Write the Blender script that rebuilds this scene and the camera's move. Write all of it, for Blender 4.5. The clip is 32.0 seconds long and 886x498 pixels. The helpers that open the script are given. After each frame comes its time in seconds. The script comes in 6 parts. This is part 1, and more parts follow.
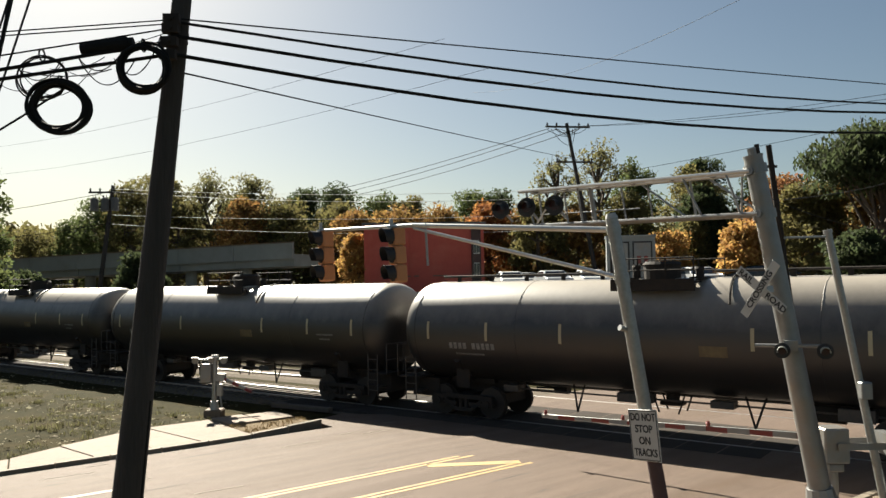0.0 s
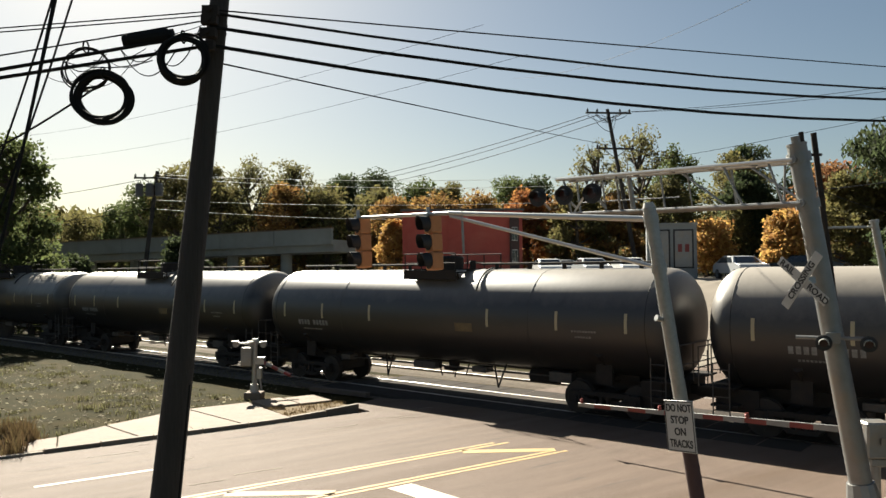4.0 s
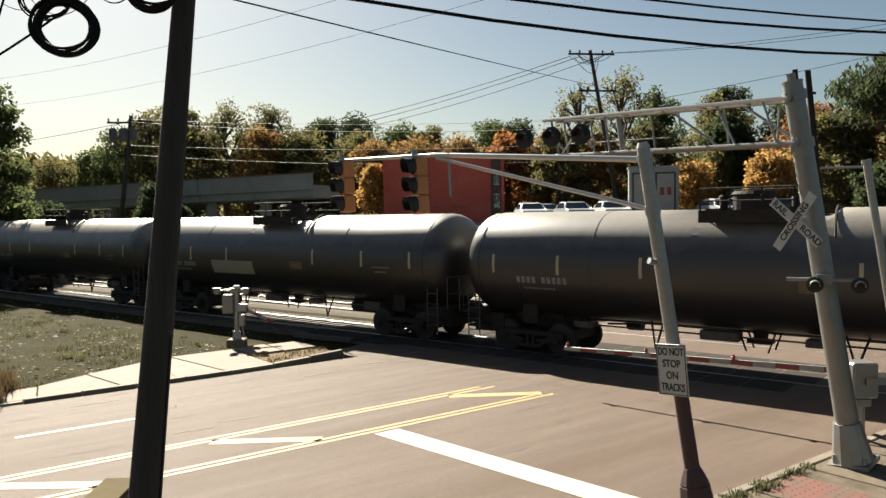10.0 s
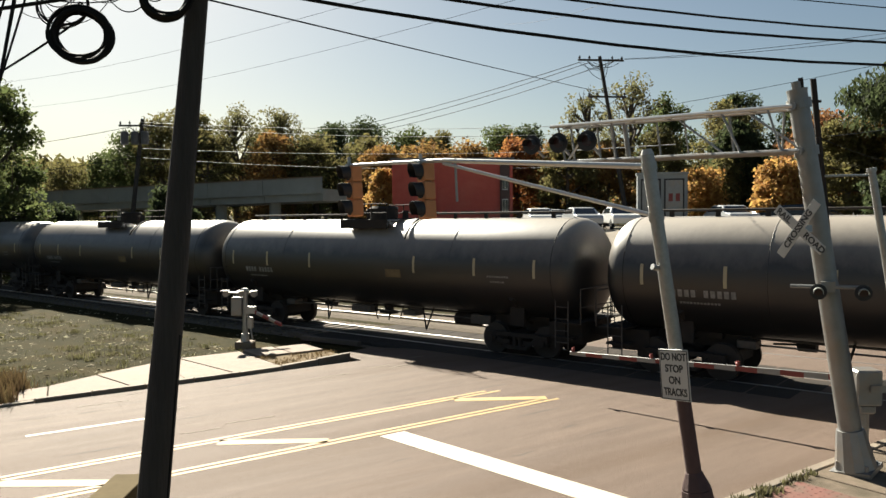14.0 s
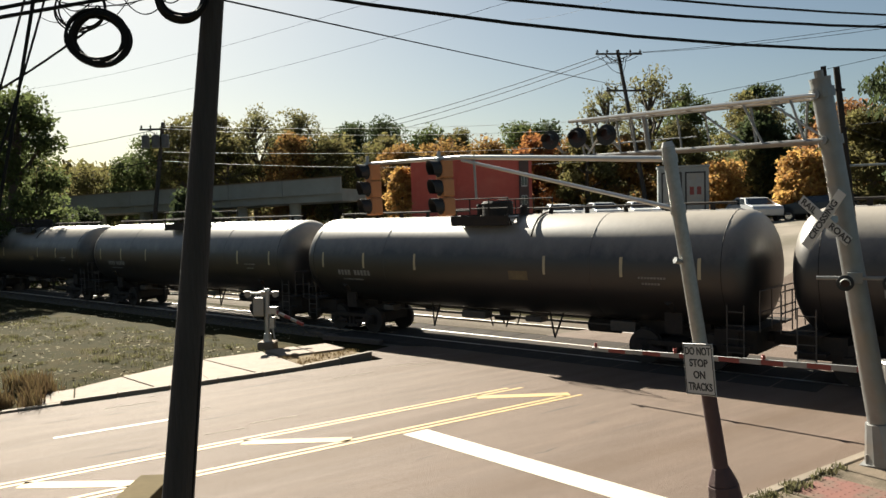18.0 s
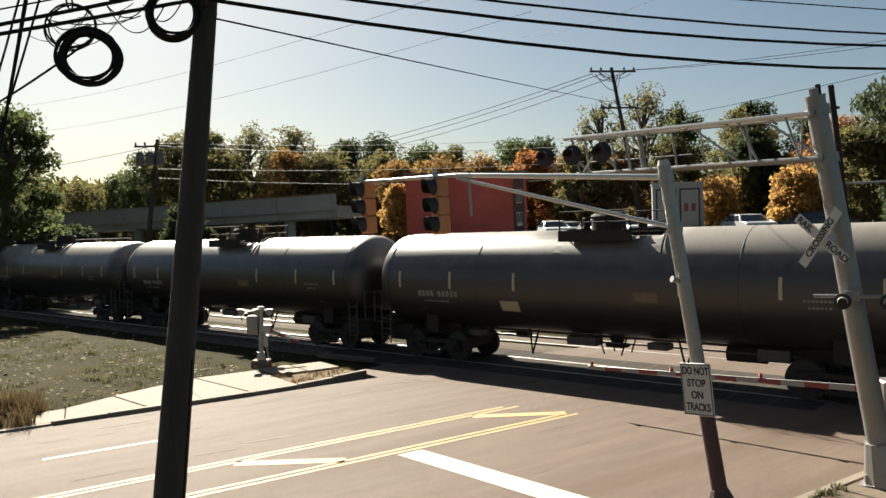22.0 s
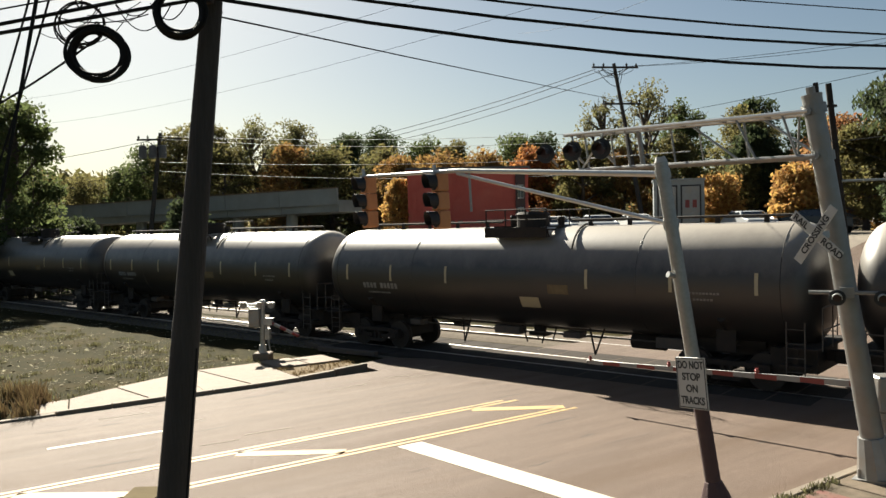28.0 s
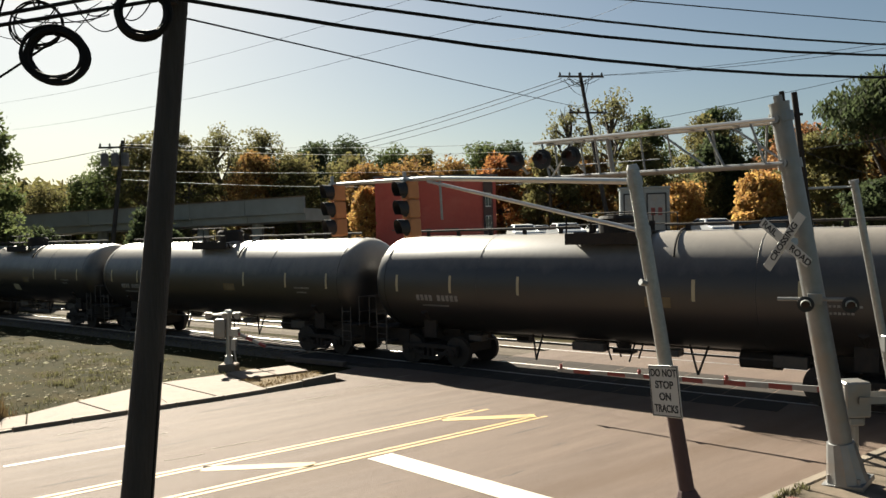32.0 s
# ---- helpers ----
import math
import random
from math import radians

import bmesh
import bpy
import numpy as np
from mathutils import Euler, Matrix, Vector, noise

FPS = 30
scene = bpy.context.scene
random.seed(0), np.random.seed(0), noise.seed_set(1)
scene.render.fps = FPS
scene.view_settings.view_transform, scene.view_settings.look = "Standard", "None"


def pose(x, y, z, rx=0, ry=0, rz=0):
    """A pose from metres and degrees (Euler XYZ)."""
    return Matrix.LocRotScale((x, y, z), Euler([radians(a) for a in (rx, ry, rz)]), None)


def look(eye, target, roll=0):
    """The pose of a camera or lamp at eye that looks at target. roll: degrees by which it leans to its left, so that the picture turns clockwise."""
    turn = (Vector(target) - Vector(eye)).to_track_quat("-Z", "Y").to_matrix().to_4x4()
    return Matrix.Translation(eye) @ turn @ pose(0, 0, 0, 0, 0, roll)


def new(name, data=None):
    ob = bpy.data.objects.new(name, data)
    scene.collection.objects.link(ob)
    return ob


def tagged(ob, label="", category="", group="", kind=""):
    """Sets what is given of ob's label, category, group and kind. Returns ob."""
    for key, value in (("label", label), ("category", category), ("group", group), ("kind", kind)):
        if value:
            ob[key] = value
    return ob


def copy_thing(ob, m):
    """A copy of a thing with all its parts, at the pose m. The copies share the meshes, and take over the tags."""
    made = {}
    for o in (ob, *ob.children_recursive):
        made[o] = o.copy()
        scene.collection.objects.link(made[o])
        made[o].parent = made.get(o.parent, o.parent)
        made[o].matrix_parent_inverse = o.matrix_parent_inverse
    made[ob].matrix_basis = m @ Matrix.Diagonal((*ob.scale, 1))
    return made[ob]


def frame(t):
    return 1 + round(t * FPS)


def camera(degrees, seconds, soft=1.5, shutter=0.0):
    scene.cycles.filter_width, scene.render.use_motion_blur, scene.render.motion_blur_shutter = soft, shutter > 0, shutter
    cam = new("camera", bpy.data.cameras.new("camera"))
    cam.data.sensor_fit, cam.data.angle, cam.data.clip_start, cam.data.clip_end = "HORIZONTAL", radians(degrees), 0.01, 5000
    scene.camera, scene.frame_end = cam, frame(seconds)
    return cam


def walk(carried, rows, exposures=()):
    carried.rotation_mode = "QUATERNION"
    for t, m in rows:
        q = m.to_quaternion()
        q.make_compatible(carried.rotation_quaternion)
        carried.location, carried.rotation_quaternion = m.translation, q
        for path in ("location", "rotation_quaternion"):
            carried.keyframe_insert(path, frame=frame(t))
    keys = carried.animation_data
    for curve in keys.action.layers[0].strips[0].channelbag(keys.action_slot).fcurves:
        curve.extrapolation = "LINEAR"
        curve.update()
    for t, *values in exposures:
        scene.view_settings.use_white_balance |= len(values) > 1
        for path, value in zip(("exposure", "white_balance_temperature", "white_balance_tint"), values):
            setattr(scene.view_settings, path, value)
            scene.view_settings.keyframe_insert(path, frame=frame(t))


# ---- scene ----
cam = camera(59.3, 32.0, soft=1.5)
EYE = 4.05
ROWS = [
    (0, 0.048, -0.201, 0.001, -1.42, 2.42, -1.01),
    (0.5, 0.086, -0.270, 0.033, -1.23, 1.36, -0.56),
    (1, 0.118, -0.273, 0.065, -1.27, 0.01, -0.69),
    (1.5, 0.129, -0.315, 0.063, -1.40, -0.55, -0.54),
    (2, 0.143, -0.306, 0.064, -1.12, -1.38, -0.53),
    (2.5, 0.136, -0.313, 0.052, -0.72, -1.48, -0.39),
    (3, 0.124, -0.237, 0.052, 0.23, -1.23, -0.58),
    (3.5, 0.108, -0.242, 0.039, 1.63, 1.46, -0.48),
    (5.5, 0.038, -0.090, 0.015, -0.34, 0.25, -0.83),
    (6, 0.030, -0.036, 0.022, -0.72, -0.95, -0.98),
    (6.5, 0.032, -0.060, 0.010, -0.31, -1.12, -1.06),
    (7, 0.044, -0.066, 0.013, 0.26, -1.14, -1.20),
    (7.5, 0.026, -0.024, 0.013, 0.28, -1.42, -1.12),
    (8, 0.022, -0.010, 0.017, 0.24, -1.71, -1.17),
    (8.5, 0.017, -0.018, 0.007, 0.12, -2.12, -1.07),
    (9, 0.011, 0.017, 0.004, 0.03, -2.32, -1.01),
    (9.5, -0.004, 0.041, 0.009, 0.23, -2.32, -1.02),
    (10, -0.016, 0.086, 0.006, 0.04, -2.62, -0.91),
    (10.5, -0.016, 0.070, 0.008, 0.32, -3.11, -0.70),
    (11, -0.017, 0.045, 0.011, 0.13, -2.83, -0.63),
    (11.5, -0.013, 0.028, 0.007, 0.28, -2.77, -0.71),
    (12, -0.001, 0.018, 0.016, 0.20, -2.41, -0.70),
    (12.5, 0.015, -0.009, 0.009, 0.03, -1.91, -0.49),
    (13, 0.032, -0.033, 0.010, 0.83, -1.63, -0.37),
    (13.5, 0.014, -0.035, 0.010, 1.12, -2.05, -0.22),
    (14, 0.026, -0.047, 0.007, 0.68, -2.27, -0.48),
    (14.5, 0.017, -0.031, -0.000, 0.37, -2.58, -0.56),
    (15, 0.048, -0.068, 0.004, 1.60, -2.42, -0.80),
    (15.5, 0.039, -0.055, -0.000, 1.40, -2.91, -1.05),
    (17.5, 0.011, -0.042, 0.003, 1.45, -2.04, -1.42),
    (18, 0.027, -0.011, -0.004, 2.16, -2.40, -1.49),
    (18.5, 0.015, -0.051, 0.005, 1.32, -2.66, -1.51),
    (19, 0.040, -0.071, 0.004, 1.18, -2.73, -1.61),
    (19.5, 0.016, -0.064, 0.005, 0.97, -2.70, -1.53),
    (20, 0.032, -0.063, 0.016, 0.61, -2.27, -1.67),
    (20.5, 0.016, -0.042, 0.011, 0.47, -2.22, -1.59),
    (21, 0.039, -0.030, 0.013, 1.02, -1.67, -1.70),
    (21.5, 0.022, 0.023, 0.018, 1.71, -1.09, -1.58),
    (22, 0.022, 0.079, 0.027, 1.75, -1.21, -1.55),
    (22.5, 0.012, 0.072, 0.027, 2.41, -2.04, -1.64),
    (23, 0.043, 0.011, 0.019, 2.46, -1.24, -1.71),
    (23.5, 0.029, 0.030, 0.020, 1.38, -1.10, -1.59),
    (24, 0.034, -0.021, 0.026, 1.29, -1.05, -1.83),
    (24.5, 0.033, -0.028, 0.018, 0.45, -1.52, -1.84),
    (25, 0.041, -0.027, 0.017, 0.80, -2.00, -1.68),
    (25.5, 0.047, -0.080, 0.013, 1.66, -1.50, -1.62),
    (27.5, 0.031, -0.107, 0.009, 1.77, -1.22, -1.09),
    (28, 0.054, -0.075, 0.023, 1.89, -1.58, -1.20),
    (28.5, 0.034, -0.059, 0.012, 0.85, -1.36, -1.09),
    (29, 0.045, -0.008, 0.026, 0.69, 0.79, -1.23),
    (29.5, 0.026, 0.019, 0.031, 1.21, 0.82, -1.38),
    (30, 0.020, 0.029, 0.033, 0.47, -0.02, -1.49),
    (30.5, 0.005, 0.025, 0.022, -0.25, -0.29, -1.27),
    (31, 0.008, 0.039, 0.024, -0.74, 0.01, -1.42),
    (31.5, -0.003, 0.079, 0.026, -0.90, -0.16, -1.44),
    (32, -0.002, 0.074, 0.022, -0.53, -1.02, -1.38),

]
walk(cam, [(t, pose(x, y, EYE + z, 90 + pitch, 0, yaw) @ pose(0, 0, 0, 0, 0, roll)) for t, x, y, z, yaw, pitch, roll in ROWS], [(0.0, 1.0, 6550, 4), (32.0, 1.0, 6550, 4)])

# world and sun: clear autumn sky, sun ahead of the camera, a little to its left
SUN_ELEV, SUN_AZ = 33.6, -25.8
world = bpy.data.worlds.new("world")
scene.world = world
world.use_nodes = True
wn = world.node_tree.nodes
sky = wn.new("ShaderNodeTexSky")
sky.sky_type, sky.sun_disc = "NISHITA", False
sky.sun_elevation, sky.sun_rotation = radians(SUN_ELEV), radians(SUN_AZ)
sky.air_density, sky.dust_density, sky.ozone_density = 1.0, 1.0, 0.75
world.node_tree.links.new(sky.outputs[0], wn["Background"].inputs[0])
wn["Background"].inputs[1].default_value = 0.037
sun = new("sun", bpy.data.lights.new("sun", "SUN"))
sun.data.energy, sun.data.angle, sun.data.color = 8.6, radians(0.55), (1.0, 0.92, 0.81)
sun_from = Vector((math.sin(radians(SUN_AZ)) * math.cos(radians(SUN_ELEV)), math.cos(radians(SUN_AZ)) * math.cos(radians(SUN_ELEV)), math.sin(radians(SUN_ELEV))))
sun.matrix_world = look(sun_from * 60, (0, 0, 0))

# ---- materials ----


def mat(name, base, rough=0.7, metal=0.0, dark=None, scale=6.0, mix=0.5, bump=0.0, fine=40.0, vary=0.0, spec=0.5, stain=None, stain_scale=0.8, translucent=0.0, emit=0.0, island=0.0, stretch=None, turn=0.0):
    """A node material: base colour broken up by noise at two scales, with bump, stains and a spread from piece to piece."""
    m = bpy.data.materials.new(name)
    m.use_nodes = True
    nt = m.node_tree
    nodes, link = nt.nodes, nt.links.new
    b = nodes["Principled BSDF"]
    b.inputs["Roughness"].default_value, b.inputs["Metallic"].default_value = rough, metal
    b.inputs["Specular IOR Level"].default_value = spec
    dark = dark or tuple(c * 0.6 for c in base)
    tc = nodes.new("ShaderNodeTexCoord")
    coord = tc.outputs["Object"]
    if turn:
        vr = nodes.new("ShaderNodeVectorRotate")
        vr.rotation_type = "Z_AXIS"
        vr.inputs["Angle"].default_value = turn
        link(coord, vr.inputs["Vector"])
        coord = vr.outputs[0]
    if stretch:
        mp = nodes.new("ShaderNodeMapping")
        mp.inputs["Scale"].default_value = stretch
        link(coord, mp.inputs[0])
        coord = mp.outputs[0]
    n1 = nodes.new("ShaderNodeTexNoise")
    n1.inputs["Scale"].default_value, n1.inputs["Detail"].default_value, n1.inputs["Roughness"].default_value = scale, 6, 0.65
    link(coord, n1.inputs["Vector"])
    r1 = nodes.new("ShaderNodeMapRange")
    r1.inputs[1].default_value, r1.inputs[2].default_value, r1.inputs[4].default_value = 0.35, 0.7, mix
    link(n1.outputs[0], r1.inputs[0])
    c1 = nodes.new("ShaderNodeMix")
    c1.data_type = "RGBA"
    c1.inputs[6].default_value, c1.inputs[7].default_value = (*base, 1), (*dark, 1)
    link(r1.outputs[0], c1.inputs[0])
    out = c1.outputs[2]
    if stain:
        n2 = nodes.new("ShaderNodeTexNoise")
        n2.inputs["Scale"].default_value, n2.inputs["Detail"].default_value = stain_scale, 4
        link(coord, n2.inputs["Vector"])
        r2 = nodes.new("ShaderNodeMapRange")
        r2.inputs[1].default_value, r2.inputs[2].default_value, r2.inputs[4].default_value = 0.5, 0.68, 0.75
        link(n2.outputs[0], r2.inputs[0])
        c2 = nodes.new("ShaderNodeMix")
        c2.data_type = "RGBA"
        c2.inputs[7].default_value = (*stain, 1)
        link(r2.outputs[0], c2.inputs[0])
        link(out, c2.inputs[6])
        out = c2.outputs[2]
    if vary or island:
        hs = nodes.new("ShaderNodeHueSaturation")
        rnd = nodes.new("ShaderNodeNewGeometry").outputs["Random Per Island"] if island else nodes.new("ShaderNodeObjectInfo").outputs["Random"]
        rr = nodes.new("ShaderNodeMapRange")
        rr.inputs[3].default_value, rr.inputs[4].default_value = 1 - (vary or island), 1 + (vary or island)
        link(rnd, rr.inputs[0])
        link(rr.outputs[0], hs.inputs["Value"])
        if island:
            hh = nodes.new("ShaderNodeMapRange")
            hh.inputs[3].default_value, hh.inputs[4].default_value = 0.485, 0.515
            link(rnd, hh.inputs[0])
            link(hh.outputs[0], hs.inputs["Hue"])
        link(out, hs.inputs["Color"])
        out = hs.outputs[0]
    link(out, b.inputs["Base Color"])
    if bump:
        n3 = nodes.new("ShaderNodeTexNoise")
        n3.inputs["Scale"].default_value, n3.inputs["Detail"].default_value = fine, 5
        link(coord, n3.inputs["Vector"])
        bp = nodes.new("ShaderNodeBump")
        bp.inputs["Strength"].default_value, bp.inputs["Distance"].default_value = bump, 0.02
        link(n3.outputs[0], bp.inputs["Height"])
        link(bp.outputs[0], b.inputs["Normal"])
    if emit:
        b.inputs["Emission Strength"].default_value = emit
        link(out, b.inputs["Emission Color"])
    if translucent:
        tr, ad = nodes.new("ShaderNodeBsdfTranslucent"), nodes.new("ShaderNodeMixShader")
        ad.inputs[0].default_value = translucent
        link(out, tr.inputs[0])
        link(b.outputs[0], ad.inputs[1])
        link(tr.outputs[0], ad.inputs[2])
        link(ad.outputs[0], nodes["Material Output"].inputs[0])
    return m


M = {
    "asphalt": mat("asphalt", (0.132, 0.0925, 0.07), 0.8, 0, (0.093, 0.065, 0.049), 1.6, 0.8, 0.5, 90, stain=(0.088, 0.056, 0.036), stain_scale=0.5, stretch=(0.16, 1.3, 1), turn=-0.6435, spec=0.22),
    "crack_dark": mat("crack_dark", (0.055, 0.042, 0.033), 0.9, 0, (0.085, 0.064, 0.05), 6, 0.8),
    "asphalt_far": mat("asphalt_far", (0.06, 0.052, 0.046), 0.95, 0, None, 2, 0.5, 0.4, 60, spec=0.05),
    "yellow_paint": mat("yellow_paint", (0.4, 0.26, 0.085), 0.7, 0, (0.3, 0.2, 0.075), 5, 0.6, 0.2, 80, stain=(0.2, 0.145, 0.08), stain_scale=3.0),
    "white_paint": mat("white_paint", (0.5, 0.45, 0.36), 0.7, 0, (0.38, 0.34, 0.27), 5, 0.6, 0.2, 80, stain=(0.45, 0.38, 0.29), stain_scale=2.5),
    "concrete": mat("concrete", (0.2, 0.145, 0.1), 0.85, 0, (0.13, 0.093, 0.064), 2.5, 0.7, 0.4, 60, vary=0.12, stain=(0.18, 0.14, 0.1), stain_scale=1.2),
    "concrete_dirty": mat("concrete_dirty", (0.17, 0.13, 0.095), 0.9, 0, (0.1, 0.08, 0.055), 3.5, 0.8, 0.5, 50, vary=0.15, stain=(0.055, 0.048, 0.028), stain_scale=1.4, spec=0.2),
    "kerb_stone": mat("kerb_stone", (0.21, 0.17, 0.125), 0.85, 0, (0.15, 0.12, 0.09), 3, 0.7, 0.5, 50, vary=0.15),
    "dirt": mat("dirt", (0.04, 0.033, 0.013), 0.95, 0, (0.016, 0.017, 0.006), 2.6, 0.9, 1.0, 26, stain=(0.055, 0.04, 0.015), stain_scale=0.7, spec=0.03),
    "verge_soil": mat("verge_soil", (0.2, 0.15, 0.095), 0.95, 0, (0.12, 0.09, 0.055), 4, 0.8, 0.8, 30, spec=0.05),
    "stone": mat("stone", (0.17, 0.135, 0.075), 0.95, 0, (0.05, 0.045, 0.022), 3, 0.6, 0.6, 20, island=0.5, spec=0.1),
    "lot_pale": mat("lot_pale", (0.25, 0.215, 0.175), 0.9, 0, (0.17, 0.145, 0.115), 0.5, 0.7, 0.4, 30, stain=(0.12, 0.105, 0.075), stain_scale=0.25, spec=0.15),
    "ballast": mat("ballast", (0.15, 0.125, 0.1), 0.95, 0, (0.09, 0.075, 0.06), 9, 0.8, 1.0, 30, spec=0.05),
    "litter": mat("litter", (0.36, 0.31, 0.21), 0.95, 0, (0.1, 0.09, 0.05), 0.6, 0.8, 0.6, 20, island=0.6, spec=0.1),
    "grass": mat("grass", (0.12, 0.108, 0.055), 0.9, 0, (0.065, 0.068, 0.032), 2, 0.6, island=0.6, translucent=0.45),
    "straw": mat("straw", (0.16, 0.11, 0.055), 0.9, 0, (0.085, 0.062, 0.03), 2, 0.6, island=0.4, translucent=0.3),
    "sleeper": mat("sleeper", (0.09, 0.07, 0.055), 0.95, 0, (0.05, 0.04, 0.033), 8, 0.6, 0.7, 30, vary=0.3),
    "rail": mat("rail", (0.34, 0.26, 0.2), 0.7, 0.1, (0.22, 0.16, 0.12), 10, 0.6),
    "rail_top": mat("rail_top", (0.5, 0.48, 0.45), 0.42, 1.0, (0.4, 0.38, 0.35), 12, 0.4),
    "tank_black": mat("tank_black", (0.02, 0.018, 0.018), 0.41, 0, (0.03, 0.025, 0.022), 0.9, 0.7, 0.06, 5, vary=0.25, stain=(0.036, 0.028, 0.024), stain_scale=0.7, spec=0.75, stretch=(0.5, 1, 1.2)),
    "tank_head": mat("tank_head", (0.018, 0.017, 0.017), 0.7, 0, (0.03, 0.025, 0.022), 1.2, 0.7, 0.06, 5, vary=0.25, spec=0.2),
    "steel_dark": mat("steel_dark", (0.026, 0.023, 0.021), 0.85, 0.0, (0.045, 0.033, 0.025), 6, 0.7, 0.2, 30, spec=0.25),
    "steel_worn": mat("steel_worn", (0.07, 0.065, 0.06), 0.6, 0.3, (0.14, 0.11, 0.09), 6, 0.7, 0.2, 30),
    "wheel_steel": mat("wheel_steel", (0.04, 0.032, 0.027), 0.7, 0.3, (0.025, 0.02, 0.017), 8, 0.6),
    "reflector": mat("reflector", (0.42, 0.36, 0.24), 0.5, 0, (0.5, 0.4, 0.2), 9, 0.5),
    "stencil": mat("stencil", (0.3, 0.29, 0.27), 0.7, 0, (0.14, 0.135, 0.125), 9, 0.9),
    "placard": mat("placard", (0.2, 0.145, 0.07), 0.7, 0, (0.1, 0.075, 0.045), 6, 0.8),
    "pale_patch": mat("pale_patch", (0.3, 0.27, 0.2), 0.7, 0, (0.25, 0.22, 0.18), 2.5, 0.7),
    "pole_wood": mat("pole_wood", (0.05, 0.043, 0.038), 0.9, 0, (0.028, 0.024, 0.021), 9, 0.7, 0.7, 25, stretch=(3, 3, 0.25)),
    "cable": mat("cable", (0.014, 0.014, 0.014), 0.8, 0, None, 10, 0.3, spec=0.15),
    "wire": mat("wire", (0.5, 0.49, 0.46), 0.65, 0.1, None, 10, 0.3),
    "galv": mat("galv", (0.36, 0.36, 0.35), 0.48, 0.85, (0.25, 0.25, 0.24), 14, 0.6, 0.1, 60),
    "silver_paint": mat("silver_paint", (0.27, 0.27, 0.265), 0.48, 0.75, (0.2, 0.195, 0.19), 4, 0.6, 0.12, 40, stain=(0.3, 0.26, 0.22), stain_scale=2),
    # brighter metal copy: sunlight on arms and top chords put into the colour
    "sunlit_tube": mat("sunlit_tube", (0.55, 0.55, 0.52), 0.3, 0.75, (0.42, 0.42, 0.4), 12, 0.5, 0.05, 40),
    "rust": mat("rust", (0.085, 0.048, 0.045), 0.85, 0.1, (0.06, 0.038, 0.036), 8, 0.7, 0.4, 40),
    "signal_yellow": mat("signal_yellow", (0.5, 0.22, 0.085), 0.6, 0, (0.38, 0.17, 0.07), 5, 0.6, 0.05, 30),
    "signal_black": mat("signal_black", (0.012, 0.012, 0.013), 0.55, 0, (0.03, 0.03, 0.03), 6, 0.5),
    "lens_red": mat("lens_red", (0.03, 0.008, 0.008), 0.3),
    "sign_white": mat("sign_white", (0.46, 0.45, 0.42), 0.5, 0, (0.42, 0.4, 0.36), 6, 0.6, 0.03, 30),
    "sign_black": mat("sign_black", (0.02, 0.02, 0.02), 0.6),
    "arm_white": mat("arm_white", (0.26, 0.25, 0.23), 0.6, 0, (0.2, 0.18, 0.16), 8, 0.5),
    "arm_red": mat("arm_red", (0.2, 0.03, 0.025), 0.4, 0, (0.13, 0.022, 0.02), 8, 0.5),
    "tactile_red": mat("tactile_red", (0.16, 0.058, 0.042), 0.85, 0, (0.1, 0.045, 0.034), 5, 0.6, stain=(0.09, 0.07, 0.045), stain_scale=2.2),
    "tan_box": mat("tan_box", (0.12, 0.092, 0.05), 0.9, 0, (0.085, 0.066, 0.036), 6, 0.6, spec=0.05),
    "brick_red": mat("brick_red", (0.5, 0.1, 0.07), 0.85, 0, (0.4, 0.075, 0.055), 1.5, 0.6, 0.3, 20, stain=(0.52, 0.15, 0.1), stain_scale=0.4),
    "brick_dark": mat("brick_dark", (0.1, 0.06, 0.05), 0.85, 0, (0.06, 0.04, 0.035), 2, 0.6),
    "roof_grey": mat("roof_grey", (0.12, 0.12, 0.12), 0.85, 0, None, 2, 0.5),
    "bridge_grey": mat("bridge_grey", (0.27, 0.28, 0.255), 0.85, 0, (0.2, 0.21, 0.19), 0.6, 0.6, 0.2, 10, stain=(0.22, 0.215, 0.19), stain_scale=0.3),
    "hut_grey": mat("hut_grey", (0.24, 0.26, 0.26), 0.6, 0.1, (0.26, 0.27, 0.27), 3, 0.5, 0.05, 20),
    "glass_dark": mat("glass_dark", (0.02, 0.025, 0.03), 0.08, 0, None, 3, 0.3, spec=0.8),
    "bark": mat("bark", (0.085, 0.065, 0.05), 0.95, 0, (0.04, 0.032, 0.025), 5, 0.7, 0.6, 20),
    "tyre": mat("tyre", (0.02, 0.02, 0.02), 0.85),
    "chrome": mat("chrome", (0.6, 0.6, 0.6), 0.2, 1.0),
}
for nm, c, d in (("leaf_green", (0.0938, 0.112, 0.0425), (0.0562, 0.07, 0.0275)), ("leaf_dark", (0.0562, 0.07, 0.0325), (0.035, 0.045, 0.0225)), ("leaf_olive", (0.144, 0.125, 0.05), (0.0875, 0.085, 0.035)),
                 ("leaf_orange", (0.338, 0.144, 0.0525), (0.175, 0.0875, 0.0375)), ("leaf_yellow", (0.44, 0.26, 0.09), (0.275, 0.163, 0.0475)), ("leaf_rust", (0.25, 0.125, 0.0562), (0.163, 0.0925, 0.045)), ("leaf_pale", (0.156, 0.144, 0.0688), (0.1, 0.0975, 0.0475)), ("leaf_amber", (0.263, 0.144, 0.05), (0.106, 0.1, 0.04))):
    M[nm] = mat(nm, c, 0.75, 0, d, 0.7, 0.6, island=0.22, translucent=0.6, spec=0.12)
